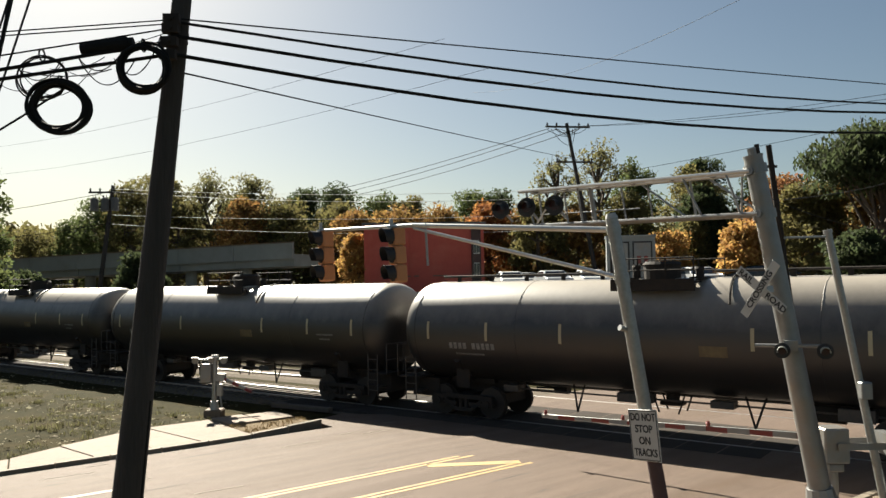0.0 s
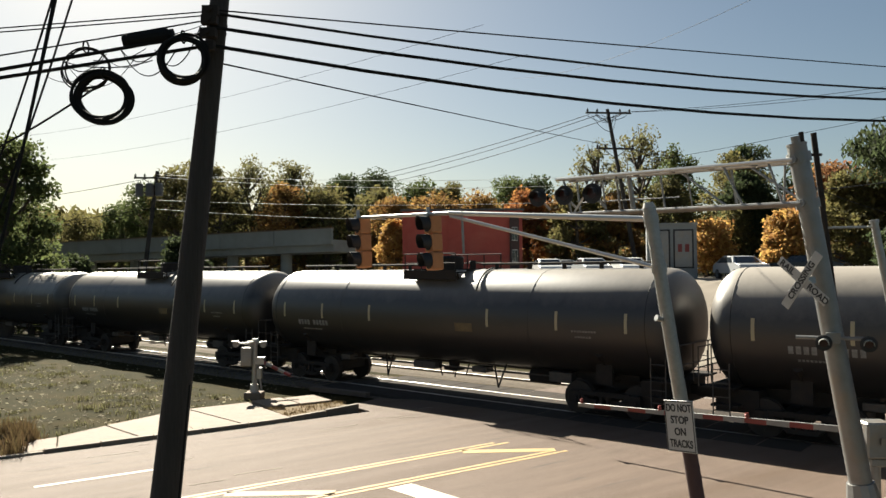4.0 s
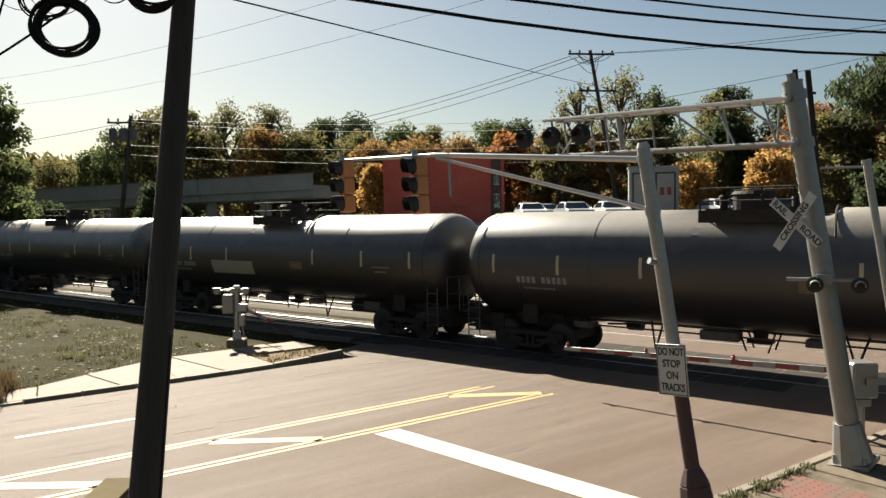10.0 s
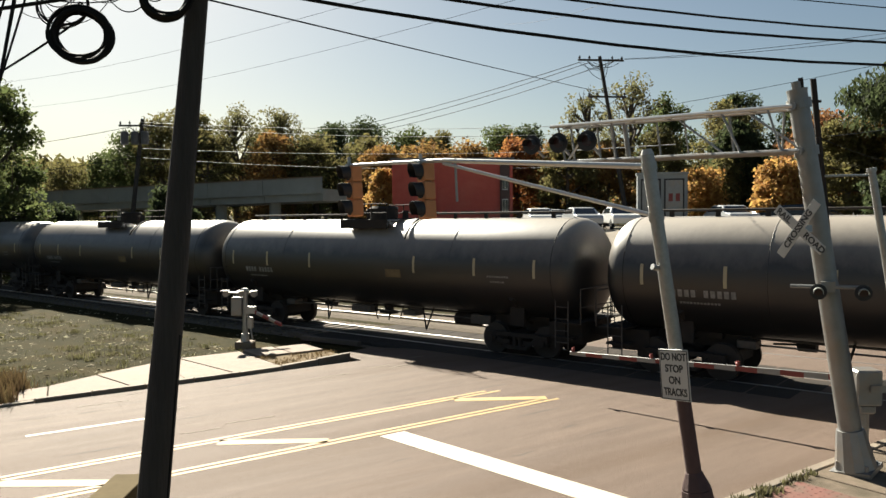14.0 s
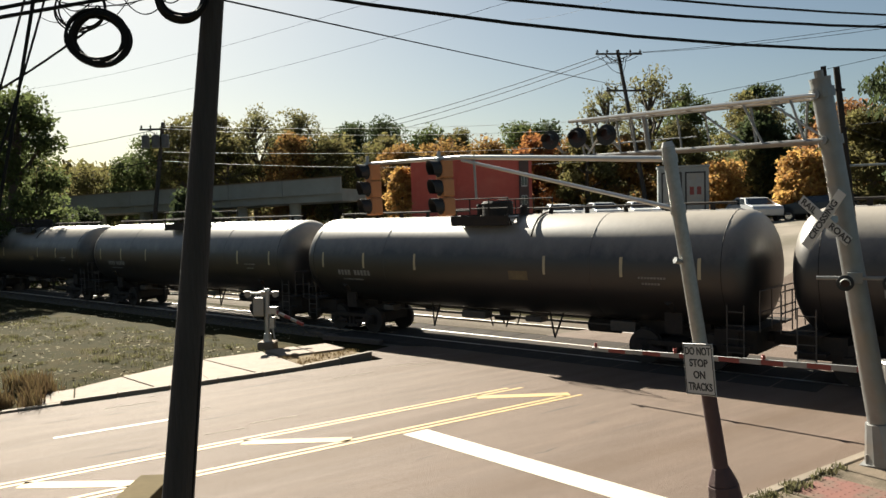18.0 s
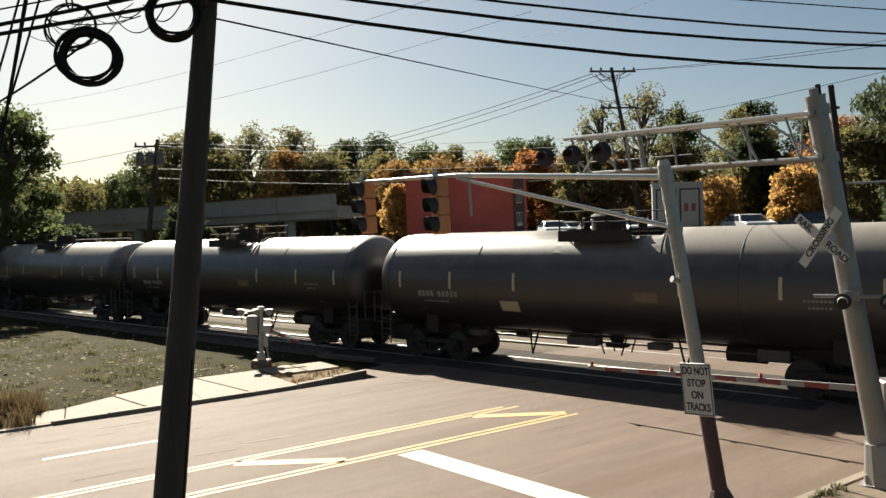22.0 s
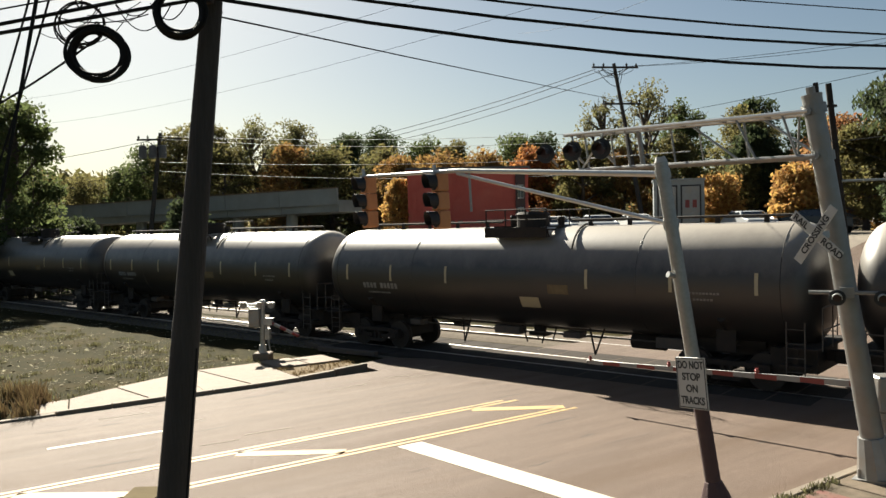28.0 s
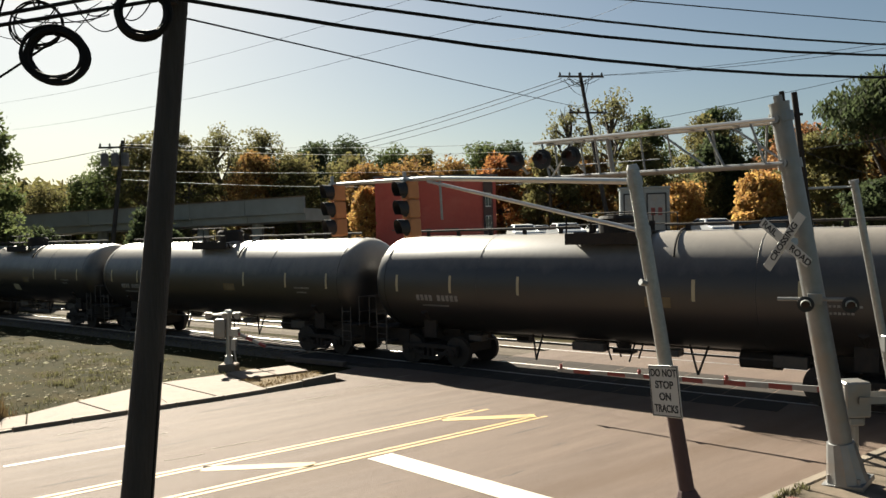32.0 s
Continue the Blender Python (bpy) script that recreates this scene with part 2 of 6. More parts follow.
for nm, c in (("car_white", (0.7, 0.7, 0.68)), ("car_silver", (0.42, 0.43, 0.44)), ("car_dark", (0.03, 0.035, 0.04)), ("car_blue", (0.04, 0.07, 0.14))):
    M[nm] = mat(nm, c, 0.25, 0.2, None, 2, 0.1)

def dusty_sunlit_tank(m, low, high, most):
    """Pale dust plus painted sunlight over the tank, broken up by noise, strongest on the crown, thin towards the
    belly.
    """
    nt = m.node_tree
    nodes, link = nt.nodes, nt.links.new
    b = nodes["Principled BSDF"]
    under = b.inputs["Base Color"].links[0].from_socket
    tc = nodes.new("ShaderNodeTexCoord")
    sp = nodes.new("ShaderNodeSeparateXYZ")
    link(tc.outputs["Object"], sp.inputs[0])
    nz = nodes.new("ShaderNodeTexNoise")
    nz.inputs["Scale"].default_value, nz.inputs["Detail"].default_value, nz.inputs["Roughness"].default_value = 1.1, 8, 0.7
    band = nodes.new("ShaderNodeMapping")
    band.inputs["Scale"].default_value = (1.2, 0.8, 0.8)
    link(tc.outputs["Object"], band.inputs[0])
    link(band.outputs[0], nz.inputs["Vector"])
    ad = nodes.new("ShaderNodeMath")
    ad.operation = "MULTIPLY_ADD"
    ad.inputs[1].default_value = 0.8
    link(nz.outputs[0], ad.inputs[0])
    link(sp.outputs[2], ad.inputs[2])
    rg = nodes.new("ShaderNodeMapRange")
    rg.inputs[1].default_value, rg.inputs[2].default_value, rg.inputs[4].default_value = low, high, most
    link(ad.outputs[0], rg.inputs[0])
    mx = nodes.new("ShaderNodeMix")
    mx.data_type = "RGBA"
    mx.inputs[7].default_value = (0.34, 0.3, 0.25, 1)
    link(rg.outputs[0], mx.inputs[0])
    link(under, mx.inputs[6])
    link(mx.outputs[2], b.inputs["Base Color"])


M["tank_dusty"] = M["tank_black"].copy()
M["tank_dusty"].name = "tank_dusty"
dusty_sunlit_tank(M["tank_dusty"], 3.2, 4.3, 1.0)
dusty_sunlit_tank(M["tank_black"], 3.4, 4.4, 0.7)

# ---- mesh helpers ----


def box(bm, cx, cy, cz, sx, sy, sz, m=None):
    k = bmesh.ops.create_cube(bm, size=1.0, matrix=(m or Matrix()) @ Matrix.Translation((cx, cy, cz)) @ Matrix.Diagonal((sx, sy, sz, 1)))
    return k["verts"]


def rod(bm, a, b, r, r2=None, seg=8, caps=True):
    """A round bar from a to b."""
    a, b = Vector(a), Vector(b)
    d = b - a
    m = Matrix.Translation((a + b) / 2) @ d.to_track_quat("Z", "Y").to_matrix().to_4x4()
    bmesh.ops.create_cone(bm, cap_ends=caps, segments=seg, radius1=r, radius2=r if r2 is None else r2, depth=d.length, matrix=m)


def ring(bm, centre, normal, radius, r, seg=28, rs=6, wob=0.0, seed=0):
    """A torus."""
    rnd = random.Random(seed)
    q = Vector(normal).to_track_quat("Z", "Y").to_matrix()
    rows = []
    ph = rnd.random() * 6
    for i in range(seg):
        a = 2 * math.pi * i / seg
        rad = radius * (1 + wob * math.sin(2 * a + ph) + wob * 0.6 * math.sin(3 * a + ph * 2))
        lift = wob * radius * math.sin(a * 2 + ph * 3)
        row = []
        for j in range(rs):
            b = 2 * math.pi * j / rs
            p = Vector(((rad + r * math.cos(b)) * math.cos(a), (rad + r * math.cos(b)) * math.sin(a), r * math.sin(b) + lift))
            row.append(bm.verts.new(Vector(centre) + q @ p))
        rows.append(row)
    for i in range(seg):
        for j in range(rs):
            bm.faces.new((rows[i][j], rows[(i + 1) % seg][j], rows[(i + 1) % seg][(j + 1) % rs], rows[i][(j + 1) % rs]))


def prism(bm, pts, z0, z1):
    """An upright slab over a plan polygon."""
    lo, hi = [bm.verts.new((x, y, z0)) for x, y in pts], [bm.verts.new((x, y, z1)) for x, y in pts]
    n = len(pts)
    bm.faces.new(hi)
    bm.faces.new(lo[::-1])
    for i in range(n):
        bm.faces.new((lo[i], lo[(i + 1) % n], hi[(i + 1) % n], hi[i]))


def mesh_of(name, bm, material, smooth=False, bevel=0.0):
    if bevel:
        bmesh.ops.bevel(bm, geom=bm.edges[:], offset=bevel, segments=1, affect="EDGES", clamp_overlap=True)
    bmesh.ops.recalc_face_normals(bm, faces=bm.faces[:])
    me = bpy.data.meshes.new(name)
    bm.to_mesh(me)
    bm.free()
    me.materials.append(M[material] if isinstance(material, str) else material)
    if smooth:
        me.polygons.foreach_set("use_smooth", [True] * len(me.polygons))
    return me


def part(name, bm, material, parent, label="", smooth=False, bevel=0.0, at=None):
    ob = new(name, mesh_of(name, bm, material, smooth, bevel))
    ob.parent = parent
    if at is not None:
        ob.matrix_basis = at
    return tagged(ob, label)


def thing(name, m, label, category, group="", kind=""):
    ob = new(name)
    ob.matrix_basis = m
    ob.empty_display_size = 0.2
    return tagged(ob, label, category, group, kind)


def solid(name, bm, material, label, category, kind="structure", smooth=False, bevel=0.0, group=""):
    return tagged(new(name, mesh_of(name, bm, material, smooth, bevel)), label, category, group, kind)


def lettering(text, size, material, parent, m, name="lettering"):
    cu = bpy.data.curves.new("text", "FONT")
    cu.body, cu.size, cu.align_x, cu.align_y, cu.extrude, cu.offset = text, size, "CENTER", "CENTER", 0.002, 0.004 * size / 0.15
    tmp = new("text", cu)
    bpy.context.view_layer.update()
    me = bpy.data.meshes.new_from_object(tmp.evaluated_get(bpy.context.evaluated_depsgraph_get()))
    bpy.data.objects.remove(tmp)
    me.materials.clear()
    me.materials.append(M[material])
    ob = new(name, me)
    ob.parent, ob.matrix_basis = parent, m
    return ob


def tube_mesh(name, pts, r, material, seg=6):
    """A cable through points."""
    verts, faces = [], []
    n = len(pts)
    for i, p in enumerate(pts):
        d = (Vector(pts[min(i + 1, n - 1)]) - Vector(pts[max(i - 1, 0)])).normalized()
        q = d.to_track_quat("Z", "Y").to_matrix()
        for j in range(seg):
            a = 2 * math.pi * j / seg
            verts.append(Vector(p) + q @ Vector((r * math.cos(a), r * math.sin(a), 0)))
    for i in range(n - 1):
        for j in range(seg):
            a, b = i * seg + j, i * seg + (j + 1) % seg
            faces.append((a, b, b + seg, a + seg))
    me = bpy.data.meshes.new(name)
    me.from_pydata(verts, [], faces)
    me.materials.append(M[material])
    return me


def sagged(a, b, sag, n=18):
    a, b = Vector(a), Vector(b)
    return [a.lerp(b, i / n) - Vector((0, 0, sag * 4 * (i / n) * (1 - i / n))) for i in range(n + 1)]


# ---- plan: the track line, the road line ----
C0 = Vector((4.21, 22.06, 0))           # a point on the track's centre line
TD = Vector((-0.779, 0.627, 0))         # the train's way
TN = Vector((0.627, 0.779, 0))          # square to it, away from the camera
TRACK_YAW = math.degrees(math.atan2(TD.y, TD.x))
RU, RV = Vector((0.8, 0.6, 0)), Vector((-0.6, 0.8, 0))   # along and across the road
ROAD_YAW = math.degrees(math.atan2(RU.y, RU.x))
V_R, V_L = 6.35, 19.25                  # the road's two kerbs


def smooth(a, b, x):
    x = min(max((x - a) / (b - a), 0), 1)
    return x * x * (3 - 2 * x)


def ground_z(x, y):
    p = (x - C0.x) * TN.x + (y - C0.y) * TN.y
    s = (x - C0.x) * TD.x + (y - C0.y) * TD.y
    z = -0.14
    z += 3.4 * smooth(9, 26, p) + 2.0 * smooth(45, 110, p)
    if p < -4:
        z += 0.16 * smooth(4, 7, -p) * smooth(-1, -3, -(x * RV.x + y * RV.y) + 19.5) + 0.05 * noise.noise((x * 0.5, y * 0.5, 0))
    return z


def road_pt(u, v, z=0.0):
    return Vector((RU.x * u + RV.x * v, RU.y * u + RV.y * v, z))

# ---- ground, road, pavement ----


def build_ground():
    near = [-120 + 2.5 * i for i in range(97)]
    xs = [-3000, -1500, -800, -450, -280, -180] + near + [180, 280, 450, 800, 1500, 3000]
    ys = [-3000, -1500, -700, -350, -150, -70, -35] + [-15 + 2.5 * i for i in range(75)] + [230, 320, 500, 900, 1600, 3000]
    verts = [(x, y, ground_z(x, y)) for y in ys for x in xs]
    nx = len(xs)
    faces = [(j * nx + i, j * nx + i + 1, (j + 1) * nx + i + 1, (j + 1) * nx + i) for j in range(len(ys) - 1) for i in range(nx - 1)]
    me = bpy.data.meshes.new("ground")
    me.from_pydata(verts, [], faces)
    me.materials.append(M["dirt"])
    me.polygons.foreach_set("use_smooth", [True] * len(me.polygons))
    tagged(new("ground", me), "brown stony earth with sparse dry weeds", "ground", kind="structure")


def strip(name, us, v0, v1, z, material, label, category="road", lift=0.0, bottom=-0.4):
    """A road strip that follows the ground beyond the track."""
    bm = bmesh.new()
    prev = None
    for u in us:
        row = []
        for v in (v0, (v0 + v1) / 2, v1):
            p = road_pt(u, v)
            gz = ground_z(p.x, p.y)
            row.append(bm.verts.new((p.x, p.y, max(z, gz + 0.1 + lift) if (p - C0).dot(TN) > 6 else z)))
        if prev:
            for k in range(2):
                bm.faces.new((prev[k], row[k], row[k + 1], prev[k + 1]))
        prev = row
    return solid(name, bm, material, label, category)


def build_lot():
    """The pale paved lot on the rise beyond the track."""
    ss, ps = [-70 + 5 * i for i in range(29)], [7, 9, 11, 13, 15, 17, 19, 21, 23, 25, 28, 33, 40]
    verts = []
    for p in ps:
        for s in ss:
            q = C0 + TD * s + TN * p
            verts.append((q.x, q.y, ground_z(q.x, q.y) + 0.06))
    n = len(ss)
    me = bpy.data.meshes.new("parking_lot")
    me.from_pydata(verts, [], [(j * n + i, (j + 1) * n + i, (j + 1) * n + i + 1, j * n + i + 1) for j in range(len(ps) - 1) for i in range(n - 1)])
    me.materials.append(M["lot_pale"])
    tagged(new("parking_lot", me), "pale worn paved lot on the rise beyond the track", "parking lot", kind="structure")


def build_road():
    strip("road", [-60, -20, -5] + list(range(0, 24, 2)) + [24 + 3 * i for i in range(14)] + [75, 100, 150], V_R, V_L, 0.0, "asphalt", "sun-bleached tan asphalt road over the crossing")
    bm = bmesh.new()
    prism(bm, [(p.x, p.y) for p in (road_pt(11.2, V_L + 0.005), road_pt(14.0, V_L + 0.005), road_pt(12.6, 21.1), road_pt(11.25, 20.6))], -0.3, -0.004)
    solid("road_apron", bm, "asphalt", "worn asphalt apron at the end of the kerb", "road")
    # painted lines, 4 mm above the asphalt
    def line(name, u0, v0, u1, v1, w, material, label, parent=None):
        a, b = road_pt(u0, v0), road_pt(u1, v1)
        d = (b - a).normalized()
        n = Vector((-d.y, d.x, 0)) * w / 2
        bm = bmesh.new()
        prism(bm, [((a - n).x, (a - n).y), ((b - n).x, (b - n).y), ((b + n).x, (b + n).y), ((a + n).x, (a + n).y)], 0.001, 0.005)
        return solid(name, bm, material, label, "road marking", group="road markings")
    for v0, v1, u1 in ((13.74, 13.80, 11.75), (13.92, 13.98, 11.45), (12.56, 12.56, 11.95), (12.40, 12.38, 12.25)):
        line("yellow_line", -25, v0, u1, v1, 0.1, "yellow_paint", "worn yellow centre line painted on the road")
    for u0, u1 in ((1.35, 2.85), (4.95, 6.6), (10.35, 12.1), (-3.0, -1.4), (-7.2, -5.6)):
        line("yellow_chevron", u0, 13.72, u1, 12.6, 0.3, "yellow_paint", "worn yellow diagonal bar of the painted median")
    a, b, c, d = road_pt(7.50, 12.25), road_pt(8.04, 12.25), road_pt(8.76, 6.5), road_pt(8.22, 6.5)
    bm = bmesh.new()
    prism(bm, [(a.x, a.y), (d.x, d.y), (c.x, c.y), (b.x, b.y)], 0.001, 0.006)
    solid("stop_line", bm, "white_paint", "broad white stop line painted across the lane", "road marking")
    for u0 in (2.2, -4.0, -10.2):
        line("lane_line", u0, 16.38, u0 + 2.25, 16.32, 0.11, "white_paint", "white dashed lane line")
    for k in range(9):
        r = random.Random(k)
        u, v = r.uniform(2, 13), r.uniform(14.2, 19)
        line("crack_seal", u, v, u + r.uniform(0.4, 1.3), v + r.uniform(-0.06, 0.06), r.uniform(0.02, 0.04), "kerb_stone", "short worn scar along the asphalt")


def build_cracks():
    """Dark worn cracks and scars that run with the traffic."""
    root = thing("road_cracks", Matrix(), "dark worn cracks and scars along the asphalt", "road crack", kind="structure")
    rnd = random.Random(8)
    for k in range(34):
        u, v = rnd.uniform(-2, 13), rnd.uniform(7.5, 19.0)
        if 12.2 < v < 14.2:
            continue
        bm = bmesh.new()
        n, l, w = 5, rnd.uniform(0.35, 1.5), rnd.uniform(0.012, 0.035)
        mid = [(u + l * i / n, v + rnd.uniform(-0.03, 0.03)) for i in range(n + 1)]
        lo = [bm.verts.new(road_pt(a, b - w * math.sin(math.pi * (i + 0.4) / (n + 0.8)), 0.003)) for i, (a, b) in enumerate(mid)]
        hi = [bm.verts.new(road_pt(a, b + w * math.sin(math.pi * (i + 0.4) / (n + 0.8)), 0.003)) for i, (a, b) in enumerate(mid)]
        for i in range(n):
            bm.faces.new((lo[i], lo[i + 1], hi[i + 1], hi[i]))
        part("crack", bm, "crack_dark", root)


def far_edge(u):
    return 20.75 + 1.9 * smooth(2.6, 7.5, u)


def left_kerb(u):
    return V_L + 0.05 + 0.75 * smooth(8.0, 12.5, u)


def build_pavement():
    root = thing("pavement", Matrix(), "cracked pale concrete pavement slabs beside the road", "pavement", kind="structure")
    us, skew = [2.4, 3.2, 4.75, 6.35, 7.3, 8.9], [0.0, 0.12, -0.18, 0.1, -0.25, 0.0]
    for i in range(len(us) - 1):
        g = 0.014
        u0, u1 = us[i] + g, us[i + 1] - g
        pts = [road_pt(u0 - skew[i], left_kerb(u0) + 0.19), road_pt(u1 - skew[i + 1], left_kerb(u1) + 0.19), road_pt(u1 + skew[i + 1], far_edge(u1)), road_pt(u0 + skew[i], far_edge(u0))]
        bm = bmesh.new()
        prism(bm, [(p.x, p.y) for p in pts], -0.2, 0.055 + 0.01 * ((i * 7) % 3 - 1))
        part("slab", bm, "concrete", root, bevel=0.012)
    for u0, u1, v0, v1 in ((9.0, 9.95, 21.3, 22.7), (9.99, 11.0, 21.25, 22.55)):
        bm = bmesh.new()
        prism(bm, [(p.x, p.y) for p in (road_pt(u0, v0), road_pt(u1, v0), road_pt(u1, v1), road_pt(u0, v1))], -0.2, 0.085)
        part("slab", bm, "concrete", root, bevel=0.012)
    bm = bmesh.new()
    prism(bm, [(p.x, p.y) for p in (road_pt(8.93, left_kerb(8.93) + 0.19), road_pt(11.1, left_kerb(11.1) + 0.19), road_pt(11.1, 21.22), road_pt(8.97, 21.27))], -0.2, 0.03)
    solid("verge", bm, "verge_soil", "dry brown verge between the kerb and the pavement", "verge")
    kerb = thing("kerb", Matrix(), "weathered stone kerb along the road", "kerb", kind="structure")
    u = -14.0
    while u < 10.9:
        l = 1.2
        a0, a1 = left_kerb(u + 0.01), left_kerb(u + l - 0.01)
        bm = bmesh.new()
        prism(bm, [(p.x, p.y) for p in (road_pt(u + 0.01, a0), road_pt(u + l - 0.01, a1), road_pt(u + l - 0.01, a1 + 0.17), road_pt(u + 0.01, a0 + 0.17))], -0.3, 0.045 + 0.035 * smooth(8.2, 9.6, u) + 0.05 * smooth(-2.2, -3.0, -u))
        part("kerb_stone", bm, "kerb_stone", kerb, bevel=0.015)
        u += l
    u = 2.0
    kerb_r = thing("kerb", Matrix(), "weathered concrete kerb on the signal side of the road", "kerb", kind="structure")
    while u < 14.6:
        bm = bmesh.new()
        prism(bm, [(p.x, p.y) for p in (road_pt(u, V_R - 0.17), road_pt(u + 1.16, V_R - 0.17), road_pt(u + 1.16, V_R), road_pt(u, V_R))], -0.3, 0.1)
        part("kerb_stone", bm, "kerb_stone", kerb_r, bevel=0.015)
        u += 1.2
    # near-side pavement with a red tactile pad
    root = thing("pavement", Matrix(), "pale concrete pavement at the foot of the signal masts", "pavement", kind="structure")
    for i in range(9):
        for v0, v1 in ((4.75, 6.16), (3.3, 4.71)):
            u0 = 1.0 + 1.5 * i
            bm = bmesh.new()
            prism(bm, [(p.x, p.y) for p in (road_pt(u0, v0), road_pt(u0 + 1.46, v0), road_pt(u0 + 1.46, v1), road_pt(u0, v1))], -0.2, 0.085)
            part("slab", bm, "concrete_dirty", root, bevel=0.012)
    pad = thing("tactile_pad", Matrix.Translation(road_pt(10.55, 5.55, 0.0)) @ pose(0, 0, 0, 0, 0, ROAD_YAW), "faded red tactile paving pad set in the pavement", "paving pad")
    bm = bmesh.new()
    box(bm, 0, 0, 0.0, 1.0, 1.1, 0.172)
    part("plate", bm, "tactile_red", pad, bevel=0.01)
    bm = bmesh.new()
    for i in range(8):
        for j in range(9):
            rod(bm, (-0.43 + 0.123 * i, -0.48 + 0.12 * j, 0.084), (-0.43 + 0.123 * i, -0.48 + 0.12 * j, 0.091), 0.025, 0.012, 6)
    tagged(part("dome_field", bm, "tactile_red", pad), kind="stuff")


def build_track():
    S0, S1 = -480.0, 520.0
    yaw = pose(C0.x, C0.y, 0, 0, 0, TRACK_YAW)
    bm = bmesh.new()
    bm_v = [[bm.verts.new((s, p, z)) for p, z in ((-2.6, -0.3), (-1.75, -0.07), (1.75, -0.07), (2.6, -0.3))] for s in (S0, -3, 3, 12, S1)]
    for a, b in zip(bm_v, bm_v[1:]):
        for k in range(3):
            bm.faces.new((a[k], a[k + 1], b[k + 1], b[k]))
    ob = solid("ballast", bm, "ballast", "grey crushed-stone track ballast", "track bed")
    ob.matrix_basis = yaw
    bm = bmesh.new()
    bm_v = [[bm.verts.new((s, p, z)) for p, z in ((-2.2, -0.25), (-3.0, -0.07), (-6.0, -0.07), (-6.8, -0.25))] for s in (S0, -3, 3, 12, S1)]
    for a, b in zip(bm_v, bm_v[1:]):
        for k in range(3):
            bm.faces.new((a[k], a[k + 1], b[k + 1], b[k]))
    solid("ballast", bm, "ballast", "crushed-stone bed of the second track", "track bed").matrix_basis = yaw
    for at_p in (-0.7525, 0.7525, -3.75, -5.255):
        rail = thing("rail", yaw @ Matrix.Translation((0, at_p, 0)), "rusty steel rail with a polished head", "rail", group="rails of the track", kind="structure")
        bm = bmesh.new()
        box(bm, (S0 + S1) / 2, 0, -0.16, S1 - S0, 0.14, 0.02)
        box(bm, (S0 + S1) / 2, 0, -0.09, S1 - S0, 0.018, 0.12)
        box(bm, (S0 + S1) / 2, 0, -0.02, S1 - S0, 0.072, 0.034)
        part("web", bm, "rail", rail)
        bm = bmesh.new()
        rod(bm, (S0, 0, -0.018), (S1, 0, -0.018), 0.03, seg=16, caps=False)
        part("running_surface", bm, "rail_top", rail, smooth=True)
    # crossing panels between and beside the rails, where the road runs over
    panels = thing("crossing_panels", yaw, "dark rubber crossing panels beside the rails", "crossing surface", kind="structure")
    for s in range(-7, 9):
        for p, w in ((-1.35, 1.0), (0, 1.3), (1.35, 1.0)):
            bm = bmesh.new()
            box(bm, s * 1.0 + 1.5 + p * 0.26, p, -0.05, 0.97, w, 0.11)
            part("panel", bm, "asphalt_far", panels, bevel=0.01)


def build_sleepers():
    """Wooden ties, the nearest as single pieces."""
    root = thing("sleepers", pose(C0.x, C0.y, 0, 0, 0, TRACK_YAW), "dark creosoted wooden sleepers under the rails", "sleepers", kind="structure")
    bm = bmesh.new()
    box(bm, 0, 0, -0.12, 0.22, 2.6, 0.16)
    me = mesh_of("sleeper", bm, "sleeper", bevel=0.012)
    for i in range(250):
        s = 10 + i * 0.5 if i < 220 else -10 - (i - 220) * 0.5
        ob = new("sleeper", me)
        ob.parent, ob.matrix_basis = root, pose(s, 0.03 * math.sin(i * 7.3), 0.006 * math.sin(i * 3.1), 0, 0, 1.2 * math.sin(i * 2.3))


